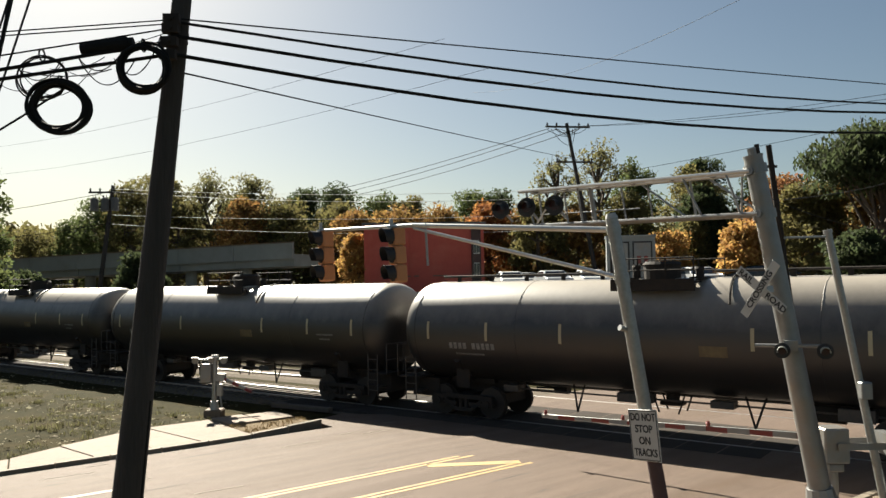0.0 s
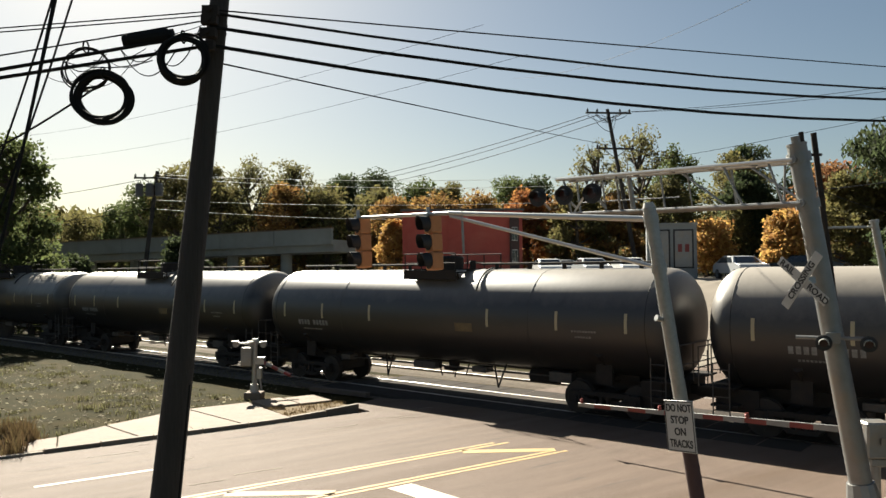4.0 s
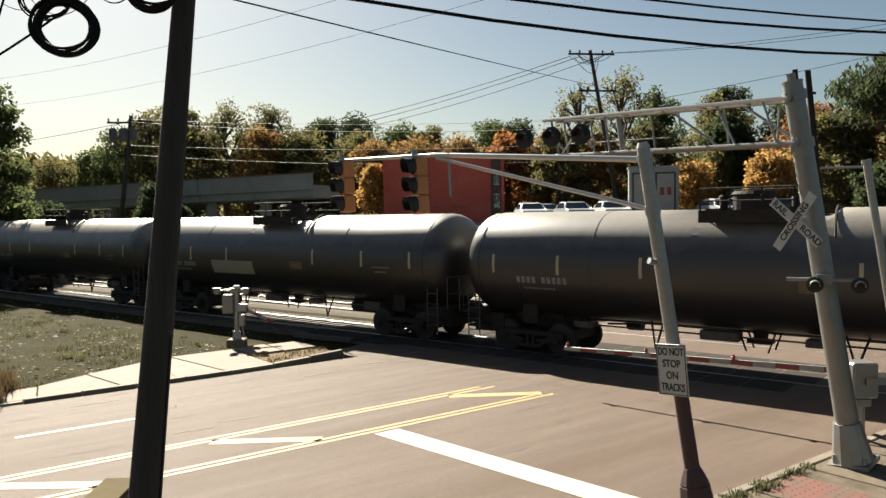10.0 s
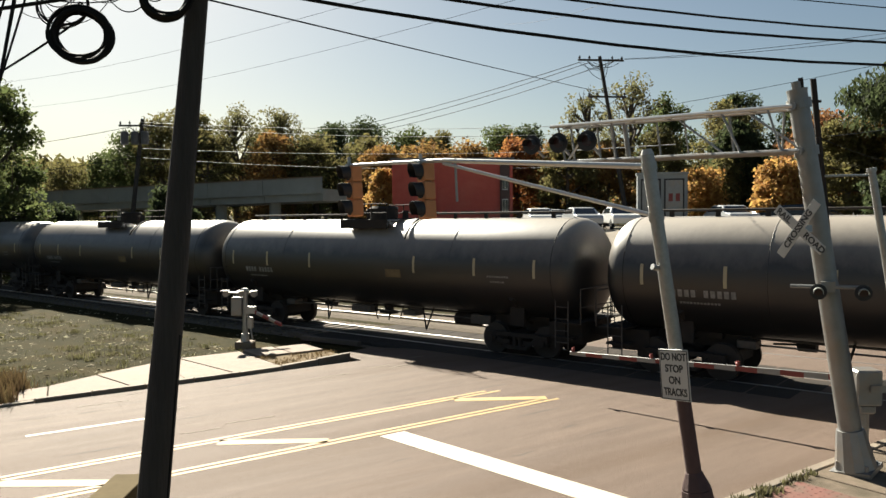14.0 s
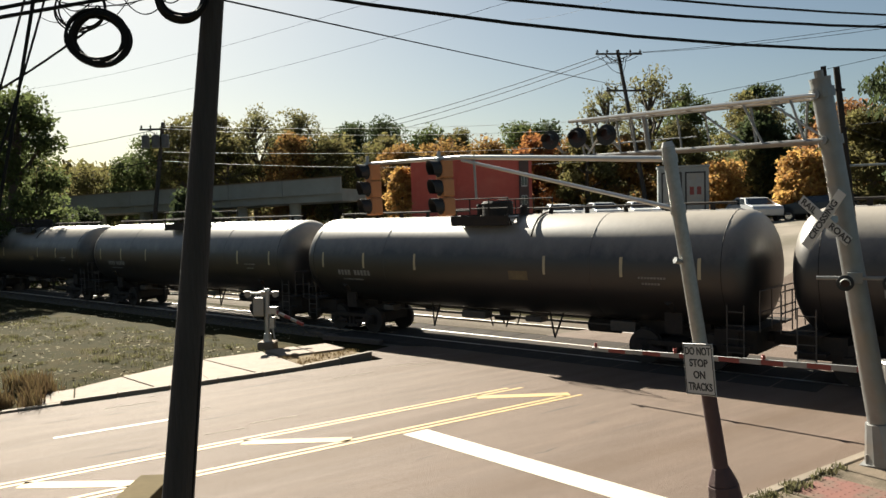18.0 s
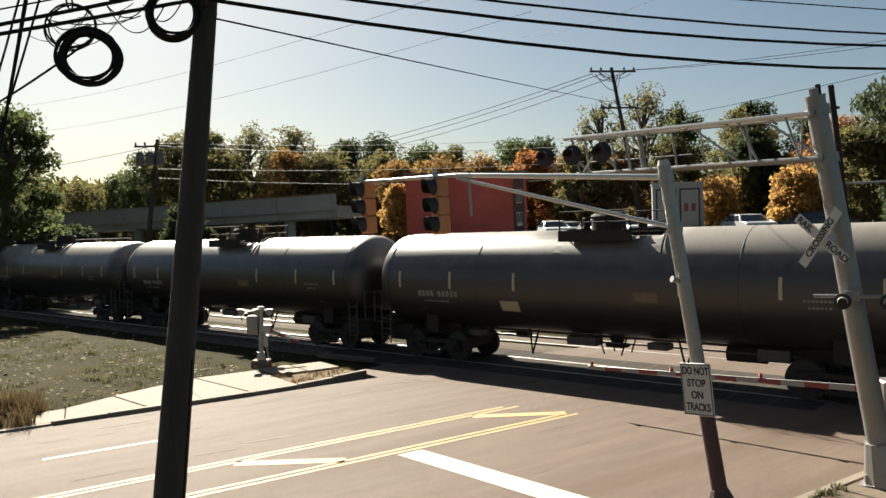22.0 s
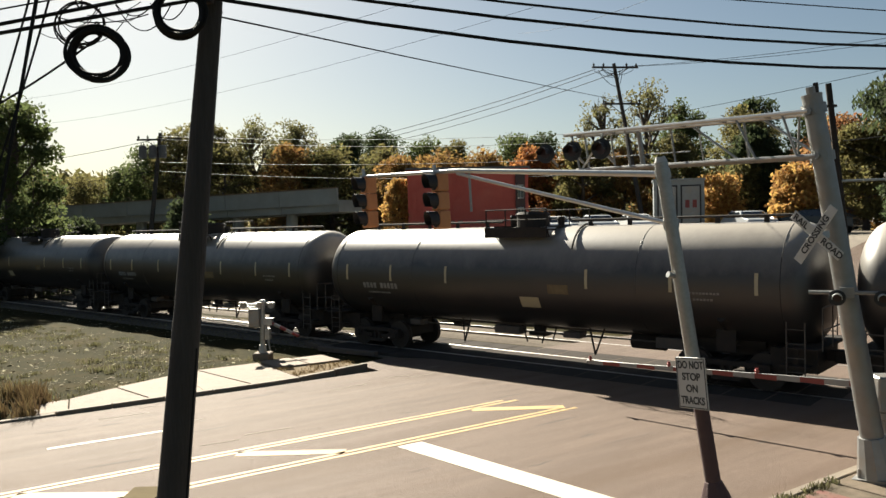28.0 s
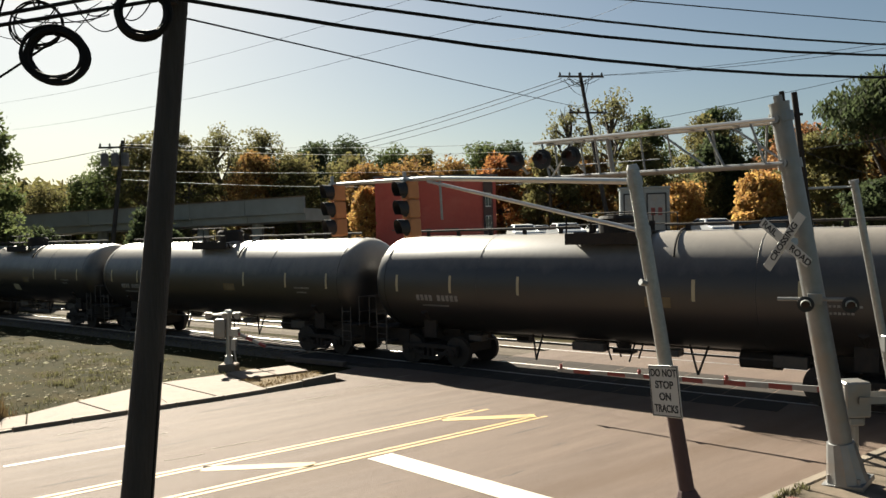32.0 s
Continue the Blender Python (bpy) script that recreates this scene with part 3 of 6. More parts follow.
def build_stones():
    """Loose stones over the earth lot and the ballast shoulders."""
    rnd = random.Random(4)
    base = [Vector(v) for v in ((1, 0, 0), (-1, 0, 0), (0, 1, 0), (0, -1, 0), (0, 0, 0.8), (0, 0, -0.8))]
    tri = ((0, 2, 4), (2, 1, 4), (1, 3, 4), (3, 0, 4), (2, 0, 5), (1, 2, 5), (3, 1, 5), (0, 3, 5))
    for name, count, label in (("loose_stones", 16000, "scattered dry litter and small stones on bare earth"), ("ballast_stones", 9000, "coarse grey ballast stones along the track")):
        verts, faces = [], []
        for k in range(count):
            if name == "loose_stones":
                s, p = rnd.uniform(6, 50), -rnd.uniform(2.4, 22)
                q = C0 + TD * s + TN * p
                v = q.dot(RV)
                if v < (21.2 if q.dot(RU) < 2.5 else far_edge(q.dot(RU)) + 0.15) or q.y < 9:
                    continue
                z, r = ground_z(q.x, q.y), 0.015 + 0.085 * rnd.random() ** 3
            else:
                s = rnd.uniform(9, 60) if rnd.random() < 0.75 else rnd.uniform(-30, -9)
                p = rnd.choice((-1, 1)) * rnd.uniform(0.95, 2.7)
                q = C0 + TD * s + TN * p
                z, r = -0.07 - 0.2 * max(0, abs(p) - 1.75), 0.02 + 0.03 * rnd.random()
            flat = 0.12 if name == "loose_stones" else 1.0
            m = Matrix.Translation((q.x, q.y, z)) @ Euler((rnd.uniform(-3, 3) * flat, rnd.uniform(-3, 3) * flat, rnd.uniform(0, 6))).to_matrix().to_4x4() @ Matrix.Diagonal((r, r * rnd.uniform(0.6, 1), r * rnd.uniform(0.5, 0.9) * (0.3 if flat < 1 else 1), 1))
            o = len(verts)
            verts += [m @ v for v in base]
            faces += [(a + o, b + o, c + o) for a, b, c in tri]
        me = bpy.data.meshes.new(name)
        me.from_pydata(verts, [], faces)
        me.materials.append(M["litter" if name == "loose_stones" else "stone"])
        tagged(new(name, me), label, "stones", kind="stuff")


def blades(name, spots, material, label, lift=0.0):
    """Tufts: spots of (x, y, radius, height, count), on the ground or lifted above it."""
    rnd = random.Random(len(spots) + 7)
    verts, faces = [], []
    for x, y, rad, h, n in spots:
        for _ in range(n):
            a, d = rnd.uniform(0, 6.283), rad * rnd.random() ** 0.7
            px, py = x + d * math.cos(a), y + d * math.sin(a)
            z = ground_z(px, py) + lift
            hh, w, b = h * rnd.uniform(0.4, 1.1), 0.006 + 0.008 * rnd.random(), rnd.uniform(0, 6.283)
            lx, ly = rnd.uniform(-0.35, 0.35) * hh, rnd.uniform(-0.35, 0.35) * hh
            dx, dy = w * math.cos(b), w * math.sin(b)
            o = len(verts)
            verts += [(px - dx, py - dy, z), (px + dx, py + dy, z), (px + lx * 0.4 + dx, py + ly * 0.4 + dy, z + hh * 0.6), (px + lx * 0.4 - dx, py + ly * 0.4 - dy, z + hh * 0.6), (px + lx, py + ly, z + hh)]
            faces += [(o, o + 1, o + 2, o + 3), (o + 3, o + 2, o + 4)]
    me = bpy.data.meshes.new(name)
    me.from_pydata(verts, [], faces)
    me.materials.append(M[material])
    return tagged(new(name, me), label, "grass", kind="stuff")


def build_weeds():
    rnd = random.Random(12)
    spots = []
    for _ in range(60):
        u, v = rnd.uniform(-3, 2.8), rnd.uniform(19.6, 22.2)
        p = road_pt(u, v)
        spots.append((p.x, p.y, 0.35, rnd.uniform(0.3, 0.75), 130))
    blades("tall_weeds", spots, "straw", "tall dry brown weeds at the edge of the pavement")
    spots = []
    for _ in range(900):
        s, p = rnd.uniform(5, 45), -rnd.uniform(4.5, 20)
        q = C0 + TD * s + TN * p
        if q.dot(RV) > far_edge(q.dot(RU)) + 0.3:
            spots.append((q.x, q.y, rnd.uniform(0.15, 0.45), rnd.uniform(0.05, 0.17), 34))
    blades("sparse_grass", spots, "grass", "sparse dull green and brown grass on the earth lot")
    spots = []
    for _ in range(38):
        u = rnd.uniform(8.9, 11.1)
        p = road_pt(u, rnd.uniform(left_kerb(u) + 0.2, 21.2))
        spots.append((p.x, p.y, 0.25, rnd.uniform(0.03, 0.09), 22))
    blades("verge_grass", spots, "straw", "dry verge grass between the kerb and the pavement", lift=0.16)
    spots = []
    for _ in range(34):
        u = rnd.uniform(8.9, 11.6)
        p = road_pt(u, 6.17 + rnd.uniform(-0.12, 0.03))
        spots.append((p.x, p.y, 0.12, rnd.uniform(0.06, 0.17), 34))
    blades("kerb_grass", spots, "grass", "low green and brown grass along the kerb edge", lift=0.16)


build_ground()
build_lot()
build_road()
build_cracks()
build_pavement()
build_track()

# ---- the train ----
CAR_PITCH, TANK_R, TANK_Z, TANK_L, STRETCH = 17.2, 1.5, 2.55, 17.4, 0.957
HEAD, CAR_HALF = 0.85, 8.173


def tank_shell(bm, half, r, head, seg=40, recess=0.0):
    """A cylinder lying along x with dished ends; the crown may be recessed round the manway."""
    prof = [(-half, r)]
    for i in range(1, 10):
        a = math.pi / 2 * i / 9
        prof.append((-half - head * math.sin(a) ** 0.8, r * max(math.cos(a), 0.0) ** 0.8 if i < 9 else 0.0))
    left = prof[::-1]
    rings_x = left + [(x, r) for x in (-half * 2 / 3, -half / 3, -1.95, -1.75, -0.6, 0.6, 1.15, 1.35, half / 3, half * 2 / 3)] + [(-x, rr) for x, rr in prof]
    rows = []
    for x, rr in rings_x:
        if rr < 1e-4:
            rows.append([bm.verts.new((x, 0, TANK_Z))])
        else:
            cap = r - (recess if -1.8 < x < 1.2 else 0.0)
            rows.append([bm.verts.new((x, rr * math.sin(2 * math.pi * j / seg), TANK_Z + min(cap, rr * math.cos(2 * math.pi * j / seg)))) for j in range(seg)])
    for a, b in zip(rows, rows[1:]):
        for j in range(seg):
            k = (j + 1) % seg
            if len(a) == 1:
                bm.faces.new((a[0], b[j], b[k]))
            elif len(b) == 1:
                bm.faces.new((a[j], a[k], b[0]))
            else:
                bm.faces.new((a[j], a[k], b[k], b[j]))


def curved_plate(bm, x0, x1, a0, a1, r, n=6):
    """A thin plate hugging the tank's side, angles from the top towards +y (the train's far side when turned) in degrees."""
    rows = []
    for i in range(n + 1):
        a = radians(a0 + (a1 - a0) * i / n)
        rows.append([bm.verts.new((x, rr * math.sin(a), TANK_Z + rr * math.cos(a))) for x in (x0, x1) for rr in (r, r + 0.006)])
    for a, b in zip(rows, rows[1:]):
        bm.faces.new((a[1], a[3], b[3], b[1]))
        bm.faces.new((a[0], b[0], b[2], a[2]))
        bm.faces.new((a[0], a[1], b[1], b[0]))
        bm.faces.new((a[2], b[2], b[3], a[3]))


def ladder(bm, x, y, z0, z1, w=0.45, along="x", rungs=6, r=0.018, top_y=None):
    top_y = y if top_y is None else top_y
    for k in (-w / 2, w / 2):
        a = (x + k, y, z0) if along == "x" else (x, y + k, z0)
        b = (x + k, top_y, z1) if along == "x" else (x, top_y + k, z1)
        rod(bm, a, b, r, seg=5)
    for i in range(rungs):
        f = (i + 0.5) / rungs
        yy, zz = y + (top_y - y) * f, z0 + (z1 - z0) * f
        a = (x - w / 2, yy, zz) if along == "x" else (x, yy - w / 2, zz)
        b = (x + w / 2, yy, zz) if along == "x" else (x, yy + w / 2, zz)
        rod(bm, a, b, r * 0.8, seg=5)


def wheelset_mesh():
    bm = bmesh.new()
    rod(bm, (0, -0.95, 0), (0, 0.95, 0), 0.085, seg=10)
    for s in (-1, 1):
        rod(bm, (0, s * 0.69, 0), (0, s * 0.82, 0), 0.455, seg=28)
        rod(bm, (0, s * 0.66, 0), (0, s * 0.69, 0), 0.48, seg=28)
        rod(bm, (0, s * 0.82, 0), (0, s * 0.85, 0), 0.2, seg=14)
        for k in range(4):
            a = math.pi / 2 * k
            box(bm, 0.28 * math.cos(a), s * 0.825, 0.28 * math.sin(a), 0.06, 0.02, 0.06)
    return mesh_of("wheelset", bm, "wheel_steel")


WHEELSET = wheelset_mesh()


def make_bogie(car, x):
    bogie = new("bogie")
    bogie.parent, bogie.matrix_basis = car, Matrix.Translation((x, 0, 0.455))
    for dx in (-0.89, 0.89):
        ws = new("wheelset", WHEELSET)
        ws.parent, ws.matrix_basis = bogie, Matrix.Translation((dx, 0, 0))
    for s in (-1, 1):
        bm = bmesh.new()
        y = s * 0.99
        box(bm, 0, y, 0.17, 1.5, 0.13, 0.12)
        box(bm, 0, y, -0.2, 0.7, 0.13, 0.1)
        for k in (-1, 1):
            box(bm, 0.5 * k, y, -0.04, 0.55, 0.12, 0.1, Matrix.Translation((0, 0, 0)))
            rod(bm, (0.3 * k, y, -0.2), (0.72 * k, y, 0.12), 0.07, seg=6)
            box(bm, 0.89 * k, y, 0.06, 0.34, 0.16, 0.3)
            rod(bm, (0.89 * k, y + s * 0.06, 0), (0.89 * k, y + s * 0.14, 0), 0.11, seg=12)
            rod(bm, (0.1 * k, y, -0.16), (0.1 * k, y, 0.12), 0.06, seg=8)
        part("side_frame", bm, "steel_dark", bogie)
    bm = bmesh.new()
    box(bm, 0, 0, 0.12, 0.36, 1.9, 0.22)
    rod(bm, (0, 0, 0.2), (0, 0, 0.45), 0.25, seg=14)
    for k in (-1, 1):
        rod(bm, (0.42 * k, -0.75, -0.1), (0.42 * k, 0.75, -0.1), 0.05, seg=6)
    part("bolster", bm, "steel_dark", bogie)
    # dark blocks added to keep bright ground from showing through the bogie
    bm = bmesh.new()
    for k in (-1, 1):
        box(bm, 0.45 * k, 0, -0.02, 0.3, 1.2, 0.42)
        box(bm, 1.05 * k, 0, 0.12, 0.25, 1.3, 0.3)
    part("brake_beam", bm, "steel_dark", bogie)
    return bogie


def make_tank_car():
    car = thing("tank_car", Matrix(), "black rail tank car, dust and sunlight coloured on the crown, reflective strips", "tank car", "tank cars of the train")
    half = TANK_L / 2 - HEAD
    bm = bmesh.new()
    tank_shell(bm, half, TANK_R, HEAD)
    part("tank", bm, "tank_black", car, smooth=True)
    for x in (-half, half):
        bm = bmesh.new()
        ring(bm, (x, 0, TANK_Z), (1, 0, 0), TANK_R, 0.009, 40, 5)
        part("head_seam", bm, "tank_head", car, smooth=True)
    for x in (-4.1, 4.1):
        bm = bmesh.new()
        ring(bm, (x, 0, TANK_Z), (1, 0, 0), TANK_R, 0.008, 40, 4)
        part("girth_seam", bm, "tank_black", car, smooth=True)
    # crown walk and rail
    zt = TANK_Z + TANK_R
    # platform at the middle
    bm = bmesh.new()
    for y in (-0.98, 0.98):
        box(bm, 0, y, zt - 0.1, 2.3, 0.5, 0.045)
        for x in (-1.0, 0, 1.0):
            rod(bm, (x, y, zt - 0.12), (x, y * 0.86, zt - 0.42), 0.025, seg=5)
    for x in (-1.0, 1.0):
        box(bm, x, 0, zt - 0.0, 0.32, 1.5, 0.04)
    part("platform", bm, "steel_dark", car, "dark steel grating platform")
    for y in (-1.24, 1.24):
        bm = bmesh.new()
        box(bm, 0, y, zt - 0.17, 2.3, 0.03, 0.3)
        part("toe_board", bm, "steel_dark", car)
    for y in (-1.2, 1.2):
        for x in (-1.12, -0.38, 0.38, 1.12):
            bm = bmesh.new()
            rod(bm, (x, y, zt - 0.3), (x, y, zt + 0.5), 0.022, seg=5)
            part("railing_post", bm, "steel_dark", car)
        for z in (0.2, 0.5):
            bm = bmesh.new()
            rod(bm, (-1.14, y, zt + z), (1.14, y, zt + z), 0.019, seg=5)
            part("railing", bm, "steel_dark", car)
    bm = bmesh.new()
    rod(bm, (0.2, 0, zt - 0.1), (0.2, 0, zt + 0.36), 0.5, seg=20)
    part("manway_housing", bm, "steel_dark", car, smooth=False, bevel=0.01)
    bm = bmesh.new()
    rod(bm, (0.2, 0, zt + 0.36), (0.2, 0, zt + 0.44), 0.54, 0.45, seg=20)
    rod(bm, (0.76, -0.1, zt + 0.38), (0.76, 0.1, zt + 0.38), 0.04, seg=6)
    part("manway_lid", bm, "steel_dark", car)
    for x, h in ((0.95, 0.3), (-0.85, 0.22)):
        bm = bmesh.new()
        rod(bm, (x, 0, zt - 0.05), (x, 0, zt + h), 0.11, seg=10)
        rod(bm, (x, 0, zt + h), (x, 0, zt + h + 0.06), 0.14, 0.1, seg=10)
        part("valve", bm, "steel_dark", car)
    # bent grab pipe beside the platform
    for s in (-1, 1):
        bm = bmesh.new()
        pts = [(-1.8 - 0.004 * a, s * (TANK_R + 0.04) * math.sin(radians(a)), TANK_Z + (TANK_R + 0.04) * math.cos(radians(a))) for a in range(0, 58, 7)]
        bm.from_mesh(tube_mesh("grab_pipe", pts, 0.03, "steel_dark"))
        part("grab_pipe", bm, "steel_dark", car)
    # under the tank
    for x in (-6.35, 6.35):
        sgn = 1 if x > 0 else -1
        bm = bmesh.new()
        box(bm, x + sgn * 0.3, 0, 0.92, 3.6, 0.5, 0.36)
        box(bm, x, 0, 1.1, 1.6, 0.9, 0.25)
        part("stub_sill", bm, "steel_dark", car)
        bm = bmesh.new()
        for s in (-1, 1):
            rod(bm, (x, s * 0.2, 0.95), (x, s * 1.25, 1.75), 0.12, seg=6)
            box(bm, x, s * 0.95, 1.25, 0.5, 0.08, 0.7)
        part("bolster_web", bm, "steel_dark", car)
        bm = bmesh.new()
        box(bm, sgn * 8.45, 0, 0.86, 0.6, 0.22, 0.24)
        box(bm, sgn * 8.86, 0.05, 0.86, 0.34, 0.3, 0.3)
        part("coupler", bm, "steel_dark", car, bevel=0.02)
        bm = bmesh.new()
        box(bm, sgn * 7.95, 0, 0.8, 1.1, 1.7, 0.55)
        for y in (-1.15, 1.15):
            box(bm, sgn * 8.1, y, 0.72, 0.7, 0.3, 0.06)
            box(bm, sgn * 8.1, y, 0.95, 0.12, 0.06, 0.5)
        part("end_sill", bm, "steel_dark", car)
        # end platform and railing
        bm = bmesh.new()
        box(bm, sgn * 8.25, 0, 1.14, 0.8, 2.7, 0.05)
        part("end_platform", bm, "steel_dark", car)
        bm = bmesh.new()
        for y in (-1.32, -0.5, 0.5, 1.32):
            rod(bm, (sgn * 8.74, y, 1.14), (sgn * 8.74, y, 2.1), 0.018, seg=5)
        rod(bm, (sgn * 8.74, -1.32, 2.1), (sgn * 8.74, 1.32, 2.1), 0.018, seg=5)
        rod(bm, (sgn * 8.74, -1.32, 1.6), (sgn * 8.74, 1.32, 1.6), 0.018, seg=5)
        part("end_railing", bm, "steel_worn", car, "dark worn steel end railing")
        for s in (-1, 1):
            bm = bmesh.new()
            ladder(bm, sgn * 8.15, s * 1.36, 0.45, 1.75, 0.42, rungs=4)
            part("end_ladder", bm, "steel_worn", car)
        make_bogie(car, x)
    bm = bmesh.new()
    rod(bm, (0, 0, 1.05), (0, 0, 0.72), 0.2, 0.16, seg=12)
    box(bm, 0, 0, 0.78, 0.6, 0.36, 0.1)
    for k in (-0.45, 0.45):
        rod(bm, (k, -0.3, 1.05), (k * 0.6, -0.3, 0.55), 0.025, seg=5)
        rod(bm, (k, 0.3, 1.05), (k * 0.6, 0.3, 0.55), 0.025, seg=5)
    part("outlet_valve", bm, "steel_dark", car)
    bm = bmesh.new()
    rod(bm, (-5.2, -0.35, 0.95), (5.2, -0.35, 0.95), 0.04, seg=6)
    rod(bm, (-5.2, 0.3, 0.88), (5.2, 0.3, 0.88), 0.025, seg=6)
    part("brake_pipe", bm, "steel_worn", car)
    for x, w in ((-2.6, 0.5), (2.4, 0.35)):
        bm = bmesh.new()
        rod(bm, (x, 0.5, 1.15), (x + w / 2, 0.62, 0.42), 0.03, seg=5)
        rod(bm, (x + w, 0.5, 1.15), (x + w / 2, 0.62, 0.42), 0.03, seg=5)
        part("safety_hanger", bm, "steel_dark", car)
    for x, w, h in ((0.9, 1.0, 0.24), (-1.5, 0.6, 0.18), (-4.6, 0.8, 0.3), (4.9, 0.5, 0.2)):
        bm = bmesh.new()
        box(bm, x, 0.35, 0.9, w, 0.4, h)
        part("brake_box", bm, "steel_worn", car, bevel=0.02)
    bm = bmesh.new()
    rod(bm, (-4.3, 0.1, 0.82), (-3.3, 0.1, 0.82), 0.2, seg=12)
    part("air_reservoir", bm, "steel_dark", car)
    bm = bmesh.new()
    rod(bm, (3.5, -0.55, 0.85), (3.95, -0.55, 0.85), 0.16, seg=12)
    rod(bm, (3.95, -0.55, 0.85), (4.5, -0.3, 0.85), 0.03, seg=5)
    part("brake_cylinder", bm, "steel_dark", car)
    # conspicuity strips and stencilled bars on both flanks; +y is the flank turned to the camera
    for s in (1, -1):
        for x in (-7.3, -5.1, -2.6, 2.6, 5.1, 7.3):
            bm = bmesh.new()
            curved_plate(bm, x - 0.045, x + 0.045, s * 78, s * 98, TANK_R + 0.004)
            part("reflective_strip", bm, "reflector", car)
        for x0, w, n, a0, a1 in ((6.5, 0.115, 4, 101, 108), (5.65, 0.115, 5, 101, 108), (6.3, 0.06, 12, 113, 115), (-5.6, 0.06, 9, 97, 99), (-5.7, 0.06, 6, 103, 105)):
            bm = bmesh.new()
            for k in range(n):
                xx = x0 - w * 1.5 * k
                curved_plate(bm, xx - w, xx, s * a0, s * a1, TANK_R + 0.004, 2)
            tagged(part("stencil_marking", bm, "stencil", car, "pale stencilled bars of unreadable lettering"), kind="stuff")
    for s in (1, -1):
        bm = bmesh.new()
        curved_plate(bm, -2.0, -1.3, s * 95, s * 105, TANK_R + 0.004, 3)
        part("placard", bm, "placard", car, "faded yellow hazard placard plate")
    return car


def build_train():
    first = make_tank_car()
    for o in first.children:
        if o.type == "MESH":
            for v in o.data.vertices:
                v.co.x *= STRETCH
        else:
            o.matrix_basis = Matrix.Translation((o.location.x * STRETCH, 0, o.location.z))
    cars = [first]
    for k in range(1, 29):
        cars.append(copy_thing(first, Matrix()))
    # one car carries a pale painted-out panel on its flank, a few have a yellow panel low down
    bm = bmesh.new()
    curved_plate(bm, 0.9, 3.5, 97, 117, TANK_R + 0.008)
    part("painted_panel", bm, "pale_patch", cars[10], "pale weathered painted-out panel")
    cars[10]["label"] = "black rail tank car with a pale painted-out panel on its flank"
    for k, x in ((18, 1.9), (19, 2.4), (20, 2.4), (21, 2.2), (23, -0.9), (7, 2.0), (24, -0.6)):
        bm = bmesh.new()
        curved_plate(bm, x, x + 0.65, 110, 123, TANK_R + 0.008)
        part("yellow_panel", bm, "reflector", cars[k], "faded yellow panel low on the flank")
        cars[k]["label"] = "black rail tank car with a faded yellow panel low down"
    # some tanks have the jacket cut away round the manway
    half = TANK_L / 2 - HEAD
    bm = bmesh.new()
    tank_shell(bm, half, TANK_R, HEAD, recess=0.2)
    cut = mesh_of("tank", bm, "tank_black", smooth=True)
    for f in cut.polygons:
        f.use_smooth = not (abs(f.center.x + 1.85) < 0.12 or abs(f.center.x - 1.25) < 0.12)
    for v in cut.vertices:
        v.co.x *= STRETCH
    for k in (8, 10, 11, 12, 18, 19, 20, 21):
        for o in cars[k].children:
            if o.type == "MESH" and o.name.split(".")[0] == "tank":
                o.data = cut
    # others carry a walkway rail on short brackets along the crown
    zt = TANK_Z + TANK_R
    for x0, x1 in ((-7.4, -1.25), (1.25, 7.4)):
        bm = bmesh.new()
        rod(bm, (x0, 0.1, zt + 0.16), (x1, 0.1, zt + 0.16), 0.035, seg=6)
        for i in range(5):
            box(bm, x0 + (x1 - x0) * (i + 0.5) / 5, 0.1, zt + 0.06, 0.12, 0.05, 0.16)
        rail_mesh = mesh_of("crown_rail", bm, "steel_dark")
        for k in (4, 5, 6, 13, 14, 15, 16, 17, 22, 23, 24, 25, 26, 27):
            ob = new("crown_rail", rail_mesh)
            ob.parent = cars[k]
            tagged(ob, "dark steel rail along the crown")
    # most crowns get the full dust and painted sunlight, some a weaker share
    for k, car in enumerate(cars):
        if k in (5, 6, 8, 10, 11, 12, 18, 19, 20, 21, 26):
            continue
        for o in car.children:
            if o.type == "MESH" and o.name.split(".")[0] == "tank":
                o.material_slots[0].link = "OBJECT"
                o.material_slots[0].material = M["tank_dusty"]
    return cars


CARS = build_train()

# ---- masts, signals and signs at the crossing ----


def facing(p, way, roll=0):
    """A pose at p whose local -y looks along way (in plan)."""
    return Matrix.Translation(p) @ pose(0, 0, 0, 0, 0, math.degrees(math.atan2(way[1], way[0])) + 90) @ pose(0, 0, 0, 0, roll, 0)


